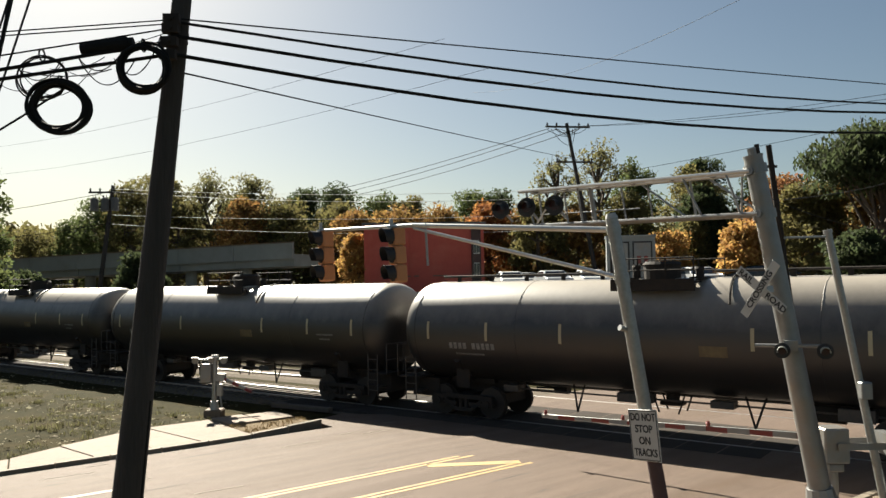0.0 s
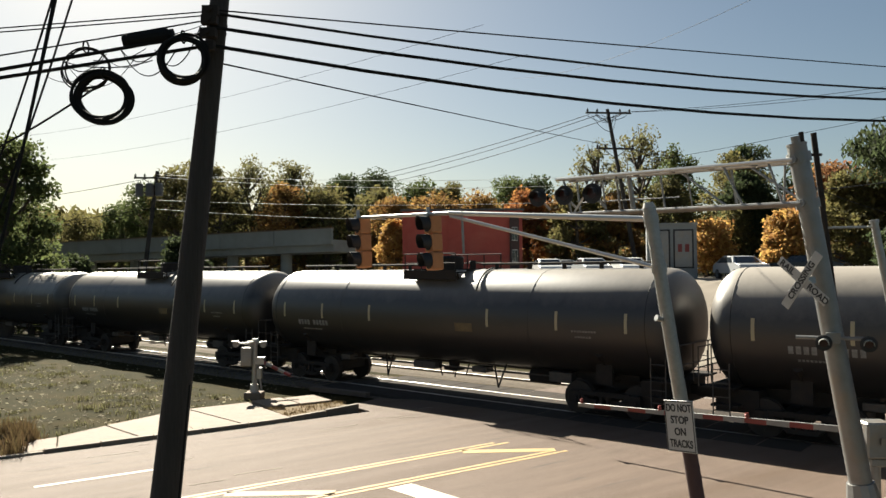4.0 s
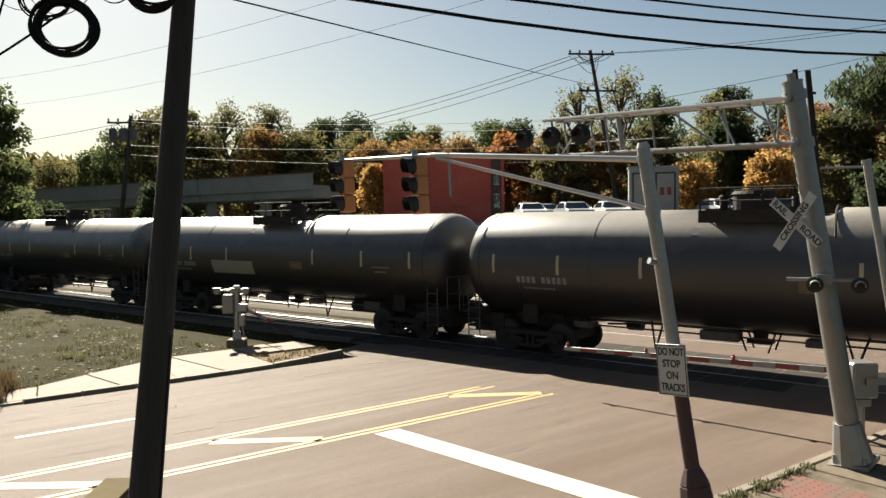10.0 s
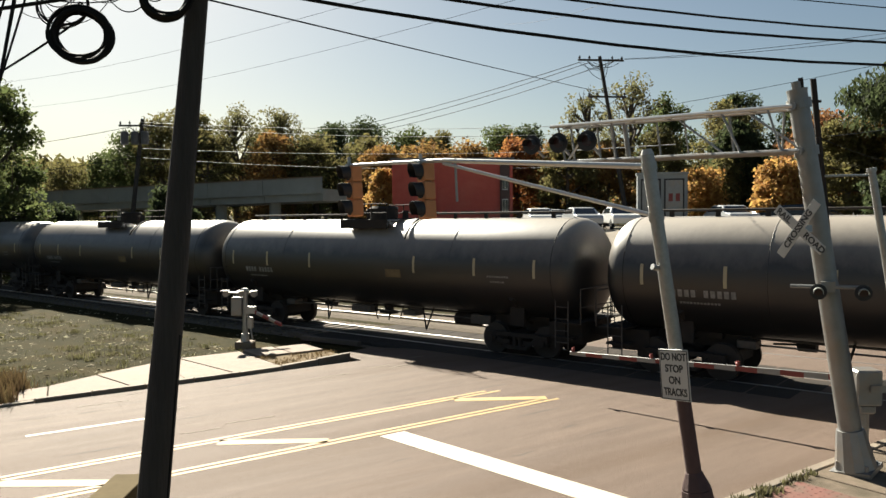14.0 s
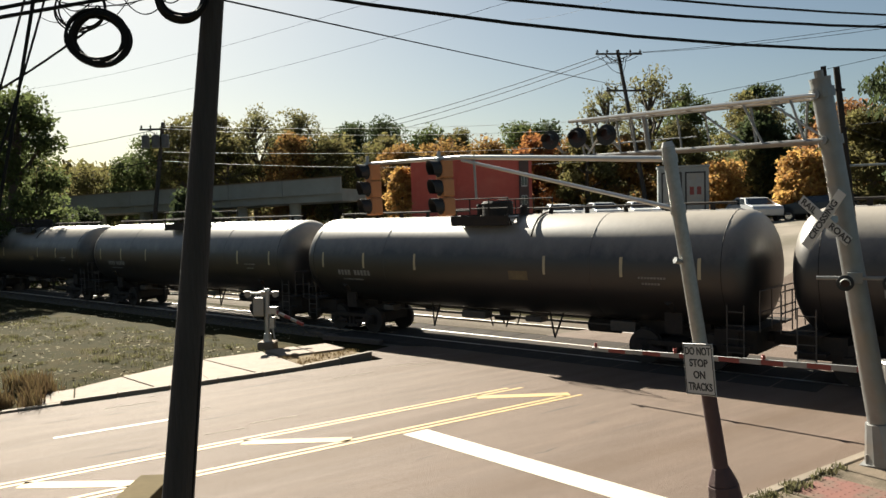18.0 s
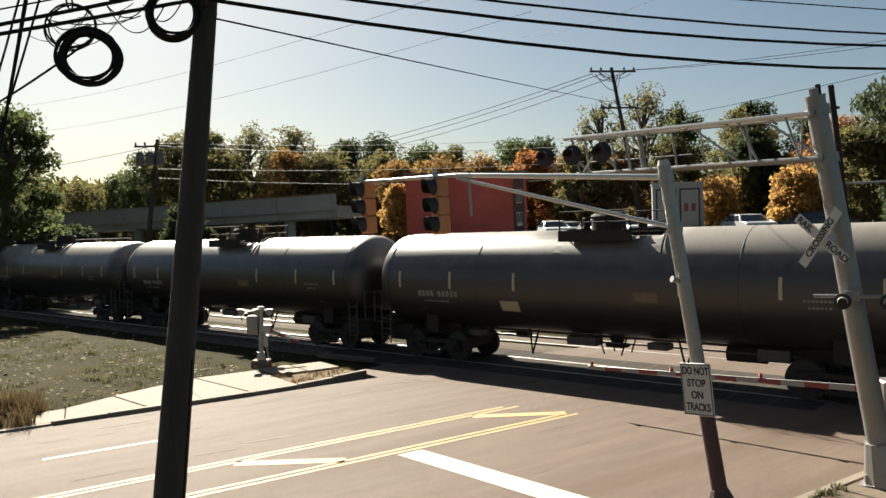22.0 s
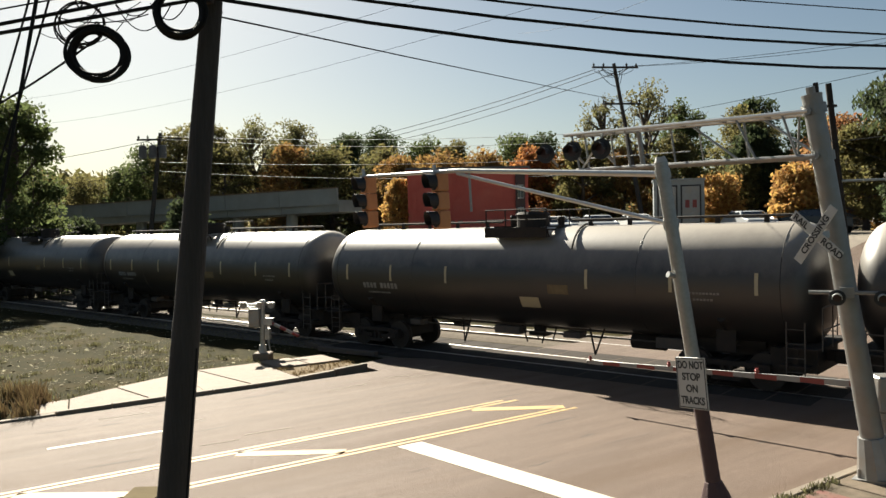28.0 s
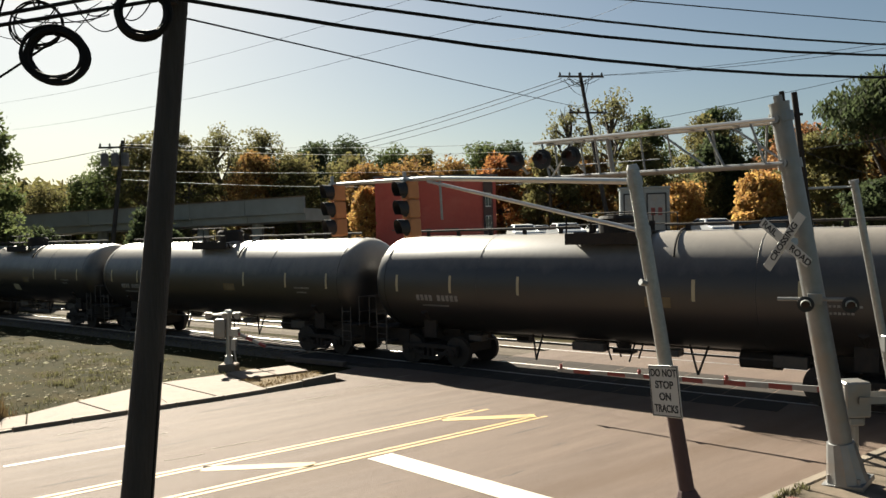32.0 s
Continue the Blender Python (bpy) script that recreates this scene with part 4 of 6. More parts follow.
def traffic_light(p, lean=4):
    tl = thing("traffic_light", facing(p, (-0.8, -0.6)) @ pose(0, 0, 0, 0, -lean, 0) @ Matrix.Diagonal((0.66, 0.71, 0.86, 1)), "three-lens traffic light with a faded orange-yellow housing", "traffic light", "traffic lights on the mast arm")
    bm = bmesh.new()
    rod(bm, (0, 0, -0.02), (0, 0, 0.14), 0.045, seg=8)
    box(bm, 0, 0, -0.02, 0.16, 0.14, 0.05)
    part("hanger", bm, "galv", tl)
    for i, lens in enumerate(("lens_red", "lens_red", "lens_red")):
        z = -0.2 - 0.355 * i
        bm = bmesh.new()
        box(bm, 0, 0.12, z, 0.36, 0.3, 0.34)
        sec = part("section", bm, "signal_yellow", tl, bevel=0.025)
        bm = bmesh.new()
        rod(bm, (0, -0.035, z), (0, -0.055, z), 0.145, seg=20)
        part("lens", bm, "signal_black", sec, "dark unlit lens")
        bm = bmesh.new()
        n = 16
        rows = []
        for k in range(n + 1):
            a = radians(-35 + 250 * k / n)
            rows.append([bm.verts.new((r * math.cos(a), y, z + r * math.sin(a))) for r in (0.15, 0.163) for y in (-0.03, -0.27 - 0.05 * math.sin(a))])
        for a, b in zip(rows, rows[1:]):
            for f in ((0, 1), (3, 2), (1, 3), (2, 0)):
                bm.faces.new((a[f[0]], b[f[0]], b[f[1]], a[f[1]]))
        part("visor", bm, "signal_black", sec, "black tunnel visor")
    return tl


def build_signal_mast():
    base, top = Vector((3.263, 10.071, 0.085)), Vector((2.553, 10.071, 4.856))
    ax = top - base
    at = lambda f: base + ax * f
    mast = thing("signal_mast", Matrix(), "leaning galvanised traffic signal mast with a rusty foot", "signal mast")
    bm = bmesh.new()
    rod(bm, at(0.02), at(1), 0.096, 0.084, 32, caps=False)
    part("shaft", bm, "galv", mast, smooth=True)
    bm = bmesh.new()
    rod(bm, at(0.0), at(0.012), 0.25, 0.25, 8)
    rod(bm, at(0.012), at(0.085), 0.235, 0.2, 8)
    rod(bm, at(0.085), at(0.132), 0.2, 0.11, 8)
    part("pedestal", bm, "rust", mast, "rusty dark-red pedestal base", bevel=0.015)
    bm = bmesh.new()
    rod(bm, at(0.123), at(0.367), 0.1, 0.095, 32, caps=False)
    part("rust_sleeve", bm, "rust", mast, "rusty lower part of the shaft", smooth=True)
    bm = bmesh.new()
    rod(bm, at(1), at(1.014), 0.088, 0.062, 12)
    part("cap", bm, "sign_white", mast)
    # the arm over the road
    root, mid, tip = at(0.968), Vector((-0.106, 12.346, 4.972)), Vector((-1.788, 13.753, 5.007))
    bm = bmesh.new()
    rod(bm, root, mid, 0.042, 0.037, 16, caps=False)
    part("arm", bm, "sunlit_tube", mast, smooth=True)
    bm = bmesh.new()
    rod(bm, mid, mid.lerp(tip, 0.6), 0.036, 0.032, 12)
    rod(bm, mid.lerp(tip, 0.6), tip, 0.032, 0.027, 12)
    part("arm_end", bm, "sunlit_tube", mast)
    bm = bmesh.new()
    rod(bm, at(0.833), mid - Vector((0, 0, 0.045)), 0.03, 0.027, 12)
    part("brace", bm, "sunlit_tube", mast)
    q = root.lerp(mid, 0.93)
    bm = bmesh.new()
    rod(bm, q + Vector((0, 0, 0.045)), q - Vector((-0.027, 0, 0.64)), 0.02, seg=6)
    part("hanger_rod", bm, "galv", mast)
    for f in (0.968, 0.833):
        bm = bmesh.new()
        rod(bm, at(f - 0.012), at(f + 0.012), 0.1, seg=16)
        part("clamp", bm, "galv", mast)
    bm = bmesh.new()
    p = at(0.691)
    rod(bm, p + Vector((-0.08, -0.045, 0)), p + Vector((-0.17, -0.08, 0.03)), 0.03, 0.042, 10)
    part("detector", bm, "galv", mast)
    traffic_light(tip + Vector((0.0, 0, 0.02)))
    traffic_light(mid.lerp(tip, 0.22) + Vector((0, 0, 0.0)))
    # the sign on the shaft
    c = Vector((2.87, 9.912, 2.02))
    sg = thing("road_sign", facing(c, (-0.86, -0.51)) @ pose(0, 0, 0, 0, -6, 0), "white warning sign with black lettering strapped to the signal mast", "road sign")
    bm = bmesh.new()
    box(bm, 0, 0, 0, 0.5, 0.012, 0.655)
    part("plate", bm, "sign_white", sg, bevel=0.004)
    bm = bmesh.new()
    for x in (-0.232, 0.232):
        box(bm, x, -0.0085, 0, 0.011, 0.004, 0.62)
    for z in (-0.3115, 0.3115):
        box(bm, 0, -0.0085, z, 0.474, 0.004, 0.011)
    part("border", bm, "sign_black", sg)
    for i, w in enumerate(("DO NOT", "STOP", "ON", "TRACKS")):
        lettering(w, 0.133, "sign_black", sg, pose(0, -0.008, 0.226 - 0.15 * i, 90, 0, 0) @ Matrix.Diagonal((0.8 if len(w) > 4 else 0.95, 1, 1, 1)))
    bm = bmesh.new()
    for z in (-0.22, 0.22):
        box(bm, 0, 0.09, z, 0.045, 0.18, 0.035)
    part("strap", bm, "galv", sg)


def build_cantilever():
    base, top = Vector((6.27, 11.95, 0.085)), Vector((5.27, 11.95, 6.08))
    at = lambda f: base + (top - base) * f
    c = thing("signal_cantilever", Matrix(), "leaning silver-painted mast carrying a lattice cantilever over the road", "signal cantilever")
    bm = bmesh.new()
    rod(bm, at(0.03), at(0.976), 0.17, 0.145, 36, caps=False)
    part("mast", bm, "silver_paint", c, smooth=True)
    bm = bmesh.new()
    rod(bm, at(0), at(0.012), 0.42, seg=4)
    rod(bm, at(0.012), at(0.11), 0.3, 0.2, 12)
    for k in range(4):
        a = math.pi / 2 * k
        rod(bm, base + Vector((0.3 * math.cos(a), 0.3 * math.sin(a), 0.03)), base + Vector((0.3 * math.cos(a), 0.3 * math.sin(a), 0.16)), 0.03, seg=6)
    part("base_flange", bm, "silver_paint", c)
    bm = bmesh.new()
    rod(bm, at(0.976), at(0.982), 0.152, seg=16)
    rod(bm, at(0.982), at(1.0), 0.07, seg=8)
    part("cap", bm, "silver_paint", c)
    # lattice: four chords
    rb, rt = at(0.825), at(0.937)
    tip = Vector((1.82, 16.55, 5.19))
    te = Vector((2.18, 15.9, 5.88))
    eb, et = rb.lerp(tip, 0.84), rt.lerp(te, 0.96)
    off = Vector((0.15, 0.12, 0))
    # upper chords take the sunlit-toned metal, lower chords the plain silver paint
    for a, b, mt in ((rt - off, te - off, "sunlit_tube"), (rt + off, te + off, "sunlit_tube"), (rb - off, eb - off, "silver_paint"), (rb + off, eb + off, "silver_paint")):
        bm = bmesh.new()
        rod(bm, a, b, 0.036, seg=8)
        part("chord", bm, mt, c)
    bm = bmesh.new()
    rod(bm, rb.lerp(tip, 0.7), tip, 0.03, seg=8)
    part("lamp_bar", bm, "silver_paint", c)
    # uprights, slanting pairs near the mast and one long diagonal: share of the span below and above, side, radius
    for fb, ft, sd, r in ((0.06, 0.085, -1, 0.02), (0.1, 0.07, 1, 0.02), (0.2, 0.25, -1, 0.02), (0.27, 0.27, 1, 0.026), (0.57, 0.57, 1, 0.02), (0.72, 0.72, -1, 0.022), (0.72, 0.72, 1, 0.05), (0.86, 0.86, 1, 0.02), (0.98, 1.0, -1, 0.022), (1.0, 1.0, 1, 0.022), (0.45, 0.45, 1, 0.016)):
        bm = bmesh.new()
        rod(bm, rb.lerp(eb, fb) + off * sd, rt.lerp(et, ft) + off * sd, r, seg=6)
        part("upright", bm, "silver_paint", c)
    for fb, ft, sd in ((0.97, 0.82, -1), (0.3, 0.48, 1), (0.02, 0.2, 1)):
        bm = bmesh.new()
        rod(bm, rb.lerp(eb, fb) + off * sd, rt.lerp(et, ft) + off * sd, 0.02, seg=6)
        part("diagonal", bm, "sunlit_tube" if sd < 0 else "galv", c)
    for k in range(7):
        for lo, hi in ((rb, eb), (rt, et)):
            bm = bmesh.new()
            rod(bm, lo.lerp(hi, k / 6) - off, lo.lerp(hi, k / 6) + off, 0.018, seg=6)
            part("cross_tie", bm, "silver_paint", c)
    bm = bmesh.new()
    mid_a, mid_b = rb.lerp(rt, 0.35), eb.lerp(et, 0.35)
    rod(bm, mid_a.lerp(mid_b, 0.5) + off, mid_b + off, 0.011, seg=6)
    part("mid_rail", bm, "silver_paint", c)
    bm = bmesh.new()
    rod(bm, rb - off * 1.1, rb + off * 1.1, 0.06, seg=8)
    part("arm_seat", bm, "silver_paint", c)
    bm = bmesh.new()
    rod(bm, rt - off * 1.1, rt + off * 1.1, 0.06, seg=8)
    part("arm_seat", bm, "silver_paint", c)
    for f in (0.825, 0.945):
        bm = bmesh.new()
        rod(bm, at(f - 0.012), at(f + 0.012), 0.178, seg=16)
        part("collar", bm, "silver_paint", c)
    # walkway grating inside the lattice
    bm = bmesh.new()
    a, b = rb.lerp(eb, 0.05), rb.lerp(eb, 0.98)
    for k in (-0.6, -0.2, 0.2, 0.6):
        rod(bm, a + off * k, b + off * k, 0.016, seg=4)
    part("walkway", bm, "galv", c)
    # flashing light heads near the arm's end
    for f, w in ((0.99, 0), (0.86, 1), (0.73, 2)):
        p = rb.lerp(tip, f) + Vector((-0.16, -0.3, 0.37))
        fl = thing("crossing_flasher", facing(p, (-0.55, -0.83)), "black round crossing flasher head hung on the lattice arm", "crossing light", "crossing flashers on the lattice")
        flasher_head(fl, 0, 0, 0)
        bm = bmesh.new()
        rod(bm, (0, 0.04, 0), (0.1, 0.34, -0.24), 0.03, seg=6)
        part("bracket", bm, "silver_paint", fl)
    # mast-mounted flashers
    p = at(0.478)
    fl = thing("crossing_flasher", facing(p, (-0.42, -0.91)), "pair of black crossing flashers on a cross bar of the mast", "crossing light")
    bm = bmesh.new()
    rod(bm, (-0.52, -0.22, 0.02), (0.52, -0.22, 0.02), 0.03, seg=6)
    box(bm, 0, -0.2, 0.02, 0.2, 0.12, 0.16)
    part("cross_bar", bm, "silver_paint", fl)
    for x in (-0.13, 0.47):
        flasher_head(fl, x, -0.3, -0.05, 0.12, hood_sunlit=True)
    # crossbuck
    p = Vector((5.17, 11.55, 3.85))
    xb = thing("crossbuck_sign", facing(p, (-0.86, -0.51)) @ pose(0, 0, 0, 0, -7, 0), "white crossbuck sign with black lettering on the mast", "crossing sign")
    for ang, y, words in ((46, 0.0, (("RAIL", -0.32), ("ROAD", 0.32))), (-46, -0.02, (("CROSSING", 0.0),))):
        bm = bmesh.new()
        box(bm, 0, 0, 0, 1.0, 0.014, 0.15)
        m = pose(0, y, 0, 0, ang, 0)
        bd = part("board", bm, "sign_white", xb, at=m, bevel=0.004)
        for w, x in words:
            lettering(w, 0.135, "sign_black", bd, pose(x, -0.0095, 0, 90, 0, 0) @ Matrix.Diagonal((1.05, 1, 1, 1)))
    bm = bmesh.new()
    box(bm, 0, 0.12, 0, 0.1, 0.24, 0.1)
    part("bracket", bm, "galv", xb)
    # barrier arm, lowered over the road
    g = thing("crossing_barrier", Matrix(), "lowered barrier arm with red and white stripes and small lamps", "crossing barrier")
    a, b = Vector((7.10, 13.66, 1.155)), Vector((2.69, 17.615, 0.95))
    d = (b - a).normalized()
    n = 14
    for i in range(n):
        p, q = a.lerp(b, i / n), a.lerp(b, (i + 1) / n)
        bm = bmesh.new()
        m = Matrix.Translation((p + q) / 2) @ pose(0, 0, 0, 0, 0, math.degrees(math.atan2(d.y, d.x)))
        box(bm, 0, 0, 0, (q - p).length, 0.03, 0.1 - 0.03 * i / n, m)
        part("stripe", bm, "arm_red" if i % 2 == 0 else "arm_white", g)
    # metal strip added to stand in for the arm's sunlit top edge
    bm = bmesh.new()
    rod(bm, a + Vector((0, 0, 0.055)), b + Vector((0, 0, 0.04)), 0.012, seg=6)
    part("top_bead", bm, "galv", g, "thin metal bead added for the sunlit top edge")
    for f in (0.35, 0.66, 0.985):
        p = a.lerp(b, f)
        bm = bmesh.new()
        box(bm, p.x, p.y, p.z + 0.1, 0.05, 0.05, 0.1)
        rod(bm, p + Vector((0, -0.04, 0.1)), p + Vector((0, 0.04, 0.1)), 0.035, seg=10)
        part("barrier_lamp", bm, "arm_red", g)
    bm = bmesh.new()
    box(bm, 7.28, 13.68, 1.03, 0.45, 0.43, 0.62)
    box(bm, 7.28, 13.68, 0.64, 0.3, 0.3, 0.16)
    part("mechanism", bm, "silver_paint", g, bevel=0.03)
    bm = bmesh.new()
    rod(bm, (7.28, 13.68, -0.16), (7.28, 13.68, 0.6), 0.09, seg=10)
    box(bm, 7.28, 13.68, -0.1, 0.4, 0.4, 0.12)
    part("stand", bm, "silver_paint", g)
    bm = bmesh.new()
    for k in (-0.24, 0.24):
        box(bm, 7.8, 13.66 + k, 1.03, 1.08, 0.02, 0.12)
    box(bm, 8.28, 13.66, 1.03, 0.19, 0.54, 0.38)
    part("counterweight", bm, "silver_paint", g)


def flasher_head(parent, x, y, z, r=0.2, hood_sunlit=False):
    bm = bmesh.new()
    rod(bm, (x, y, z), (x, y - 0.02, z), r, seg=20)
    hd = part("backplate", bm, "signal_black", parent)
    bm = bmesh.new()
    rod(bm, (x, y + 0.02, z), (x, y + 0.14, z), r * 0.55, r * 0.4, 14)
    part("housing", bm, "signal_black", hd)
    bm = bmesh.new()
    rod(bm, (x, y - 0.02, z), (x, y - 0.03, z), r * 0.5, seg=16)
    part("lens", bm, "lens_red", hd, "dark red lens")
    bm = bmesh.new()
    rows = []
    for k in range(13):
        a = radians(-10 + 200 * k / 12)
        rows.append([bm.verts.new((x + q * math.cos(a), yy, z + q * math.sin(a))) for q in (r * 0.54, r * 0.6) for yy in (y - 0.02, y - 0.22)])
    for a, b in zip(rows, rows[1:]):
        for f in ((0, 1), (3, 2), (1, 3), (2, 0)):
            bm.faces.new((a[f[0]], b[f[0]], b[f[1]], a[f[1]]))
    # the mast pair's hoods get bright metal: sunlight put into their colour
    part("hood", bm, "sunlit_tube" if hood_sunlit else "signal_black", hd)


def build_side_posts():
    # a slim dark pole close behind the big mast
    p = thing("utility_pole", Matrix(), "slim dark pole with a short cross bar behind the signal mast", "pole")
    b, t = Vector((6.95, 13.6, 0)), Vector((6.295, 13.6, 6.41))
    bm = bmesh.new()
    rod(bm, b, t, 0.06, 0.05, 20, caps=False)
    part("shaft", bm, "steel_dark", p, smooth=True)
    bm = bmesh.new()
    rod(bm, b.lerp(t, 0.8) + Vector((-0.2, 0, 0)), t + Vector((-0.22, 0, 0.02)), 0.045, 0.045, 8)
    part("second_pipe", bm, "steel_dark", p)
    bm = bmesh.new()
    q = b.lerp(t, 0.94)
    rod(bm, q + Vector((-0.26, 0, 0)), q + Vector((0.1, 0, 0)), 0.025, seg=6)
    part("cross_bar", bm, "steel_dark", p)
    # the light post at the far right with a small box
    p = thing("lamp_post", Matrix(), "leaning galvanised post with a short top bar and a small box", "post")
    b, t = Vector((8.1, 13.5, 0.0)), Vector((7.27, 13.5, 4.8))
    bm = bmesh.new()
    rod(bm, b, t, 0.075, 0.062, 24, caps=False)
    part("shaft", bm, "galv", p, smooth=True)
    bm = bmesh.new()
    rod(bm, t + Vector((0.05, 0, -0.06)), t + Vector((-0.78, 0.05, -0.07)), 0.022, seg=6)
    part("top_bar", bm, "galv", p)
    bm = bmesh.new()
    rod(bm, t, t + Vector((-0.01, 0, 0.06)), 0.08, seg=10)
    part("cap", bm, "galv", p)
    bm = bmesh.new()
    q = b.lerp(t, 0.42)
    box(bm, q.x, q.y - 0.13, q.z, 0.2, 0.16, 0.3)
    part("box", bm, "silver_paint", p, bevel=0.02)
    bm = bmesh.new()
    rod(bm, b, b + Vector((0, 0, 0.1)), 0.2, seg=8)
    part("base", bm, "concrete", p)
    # cabinet beside it
    cb = thing("signal_cabinet", pose(8.75, 13.2, 0, 0, 0, 20), "grey steel crossing control cabinet on a concrete plinth", "cabinet")
    bm = bmesh.new()
    box(bm, 0, 0, 0.08, 1.0, 0.8, 0.24)
    part("plinth", bm, "concrete", cb, bevel=0.01)
    bm = bmesh.new()
    box(bm, 0, 0, 0.75, 0.8, 0.6, 1.1)
    part("body", bm, "hut_grey", cb, bevel=0.02)
    bm = bmesh.new()
    box(bm, 0, 0, 1.33, 0.9, 0.7, 0.06)
    part("roof", bm, "hut_grey", cb, bevel=0.015)
    bm = bmesh.new()
    box(bm, 0, -0.31, 0.75, 0.7, 0.02, 1.0)
    dr = part("door", bm, "hut_grey", cb, bevel=0.005)
    bm = bmesh.new()
    box(bm, 0.26, -0.33, 0.75, 0.03, 0.03, 0.16)
    part("handle", bm, "steel_dark", dr)


def build_pedestal():
    """The small signal stand by the track, at the end of the pavement."""
    p = thing("signal_pedestal", pose(-6.68, 24.85, 0, 0, 1, 0), "short silver signal stand with relay box and concrete foot", "signal stand")
    bm = bmesh.new()
    box(bm, 0, 0, 0.0, 0.55, 0.55, 0.3)
    part("foot", bm, "concrete", p, bevel=0.03)
    bm = bmesh.new()
    rod(bm, (0, 0, 0.14), (0, 0, 1.78), 0.085, seg=12)
    rod(bm, (0, 0, 0.14), (0, 0, 0.4), 0.15, 0.12, seg=12)
    part("shaft", bm, "galv", p)
    bm = bmesh.new()
    box(bm, -0.25, 0.02, 1.27, 0.36, 0.32, 0.6)
    part("relay_box", bm, "silver_paint", p, bevel=0.03)
    bm = bmesh.new()
    rod(bm, (-0.62, 0, 1.7), (0.36, 0, 1.72), 0.035, seg=8)
    part("cross_bar", bm, "galv", p)
    for x in (-0.6, -0.1, 0.3):
        bm = bmesh.new()
        rod(bm, (x, -0.12, 1.68), (x, 0.1, 1.68), 0.1, 0.085, 12)
        box(bm, x, -0.12, 1.78, 0.22, 0.24, 0.02)
        part("lamp", bm, "silver_paint", p)
    bm = bmesh.new()
    rod(bm, (0, 0, 1.78), (0, 0, 1.86), 0.13, 0.1, 10)
    part("cap", bm, "sign_white", p)
    bm = bmesh.new()
    box(bm, 0.17, 0, 0.75, 0.16, 0.2, 0.36)
    part("junction_box", bm, "galv", p, bevel=0.01)
    a, e = Vector((0.2, -0.05, 1.16)), Vector((1.24, -0.3, 0.73))
    for k in range(5):
        bm = bmesh.new()
        rod(bm, a.lerp(e, k / 5), a.lerp(e, (k + 1) / 5), 0.06, 0.055, 8)
        part("arm_stripe", bm, "arm_red" if k % 2 == 0 else "arm_white", p)
    bm = bmesh.new()
    rod(bm, (0.25, -0.05, 0.2), (0.1, 0, 1.1), 0.03, seg=6)
    box(bm, 0.2, -0.02, 1.16, 0.28, 0.26, 0.22)
    part("arm_hinge", bm, "galv", p)
    # old ties beside it
    for k, (x, y, l, a, mt, nm, lb) in enumerate(((-4.1, 25.9, 2.6, -34, "sleeper", "wooden_tie", "old wooden tie lying by the track"), (-5.3, 27.2, 1.8, -50, "sleeper", "wooden_tie", "old wooden tie lying by the track"))):
        bm = bmesh.new()
        box(bm, 0, 0, 0, l, 0.2, 0.16)
        o = solid(nm, bm, mt, lb, "timber", kind="", bevel=0.015)
        o.matrix_basis = pose(x, y, -0.02, 0, 0, a)


# ---- the near utility pole, its cables and coils ----


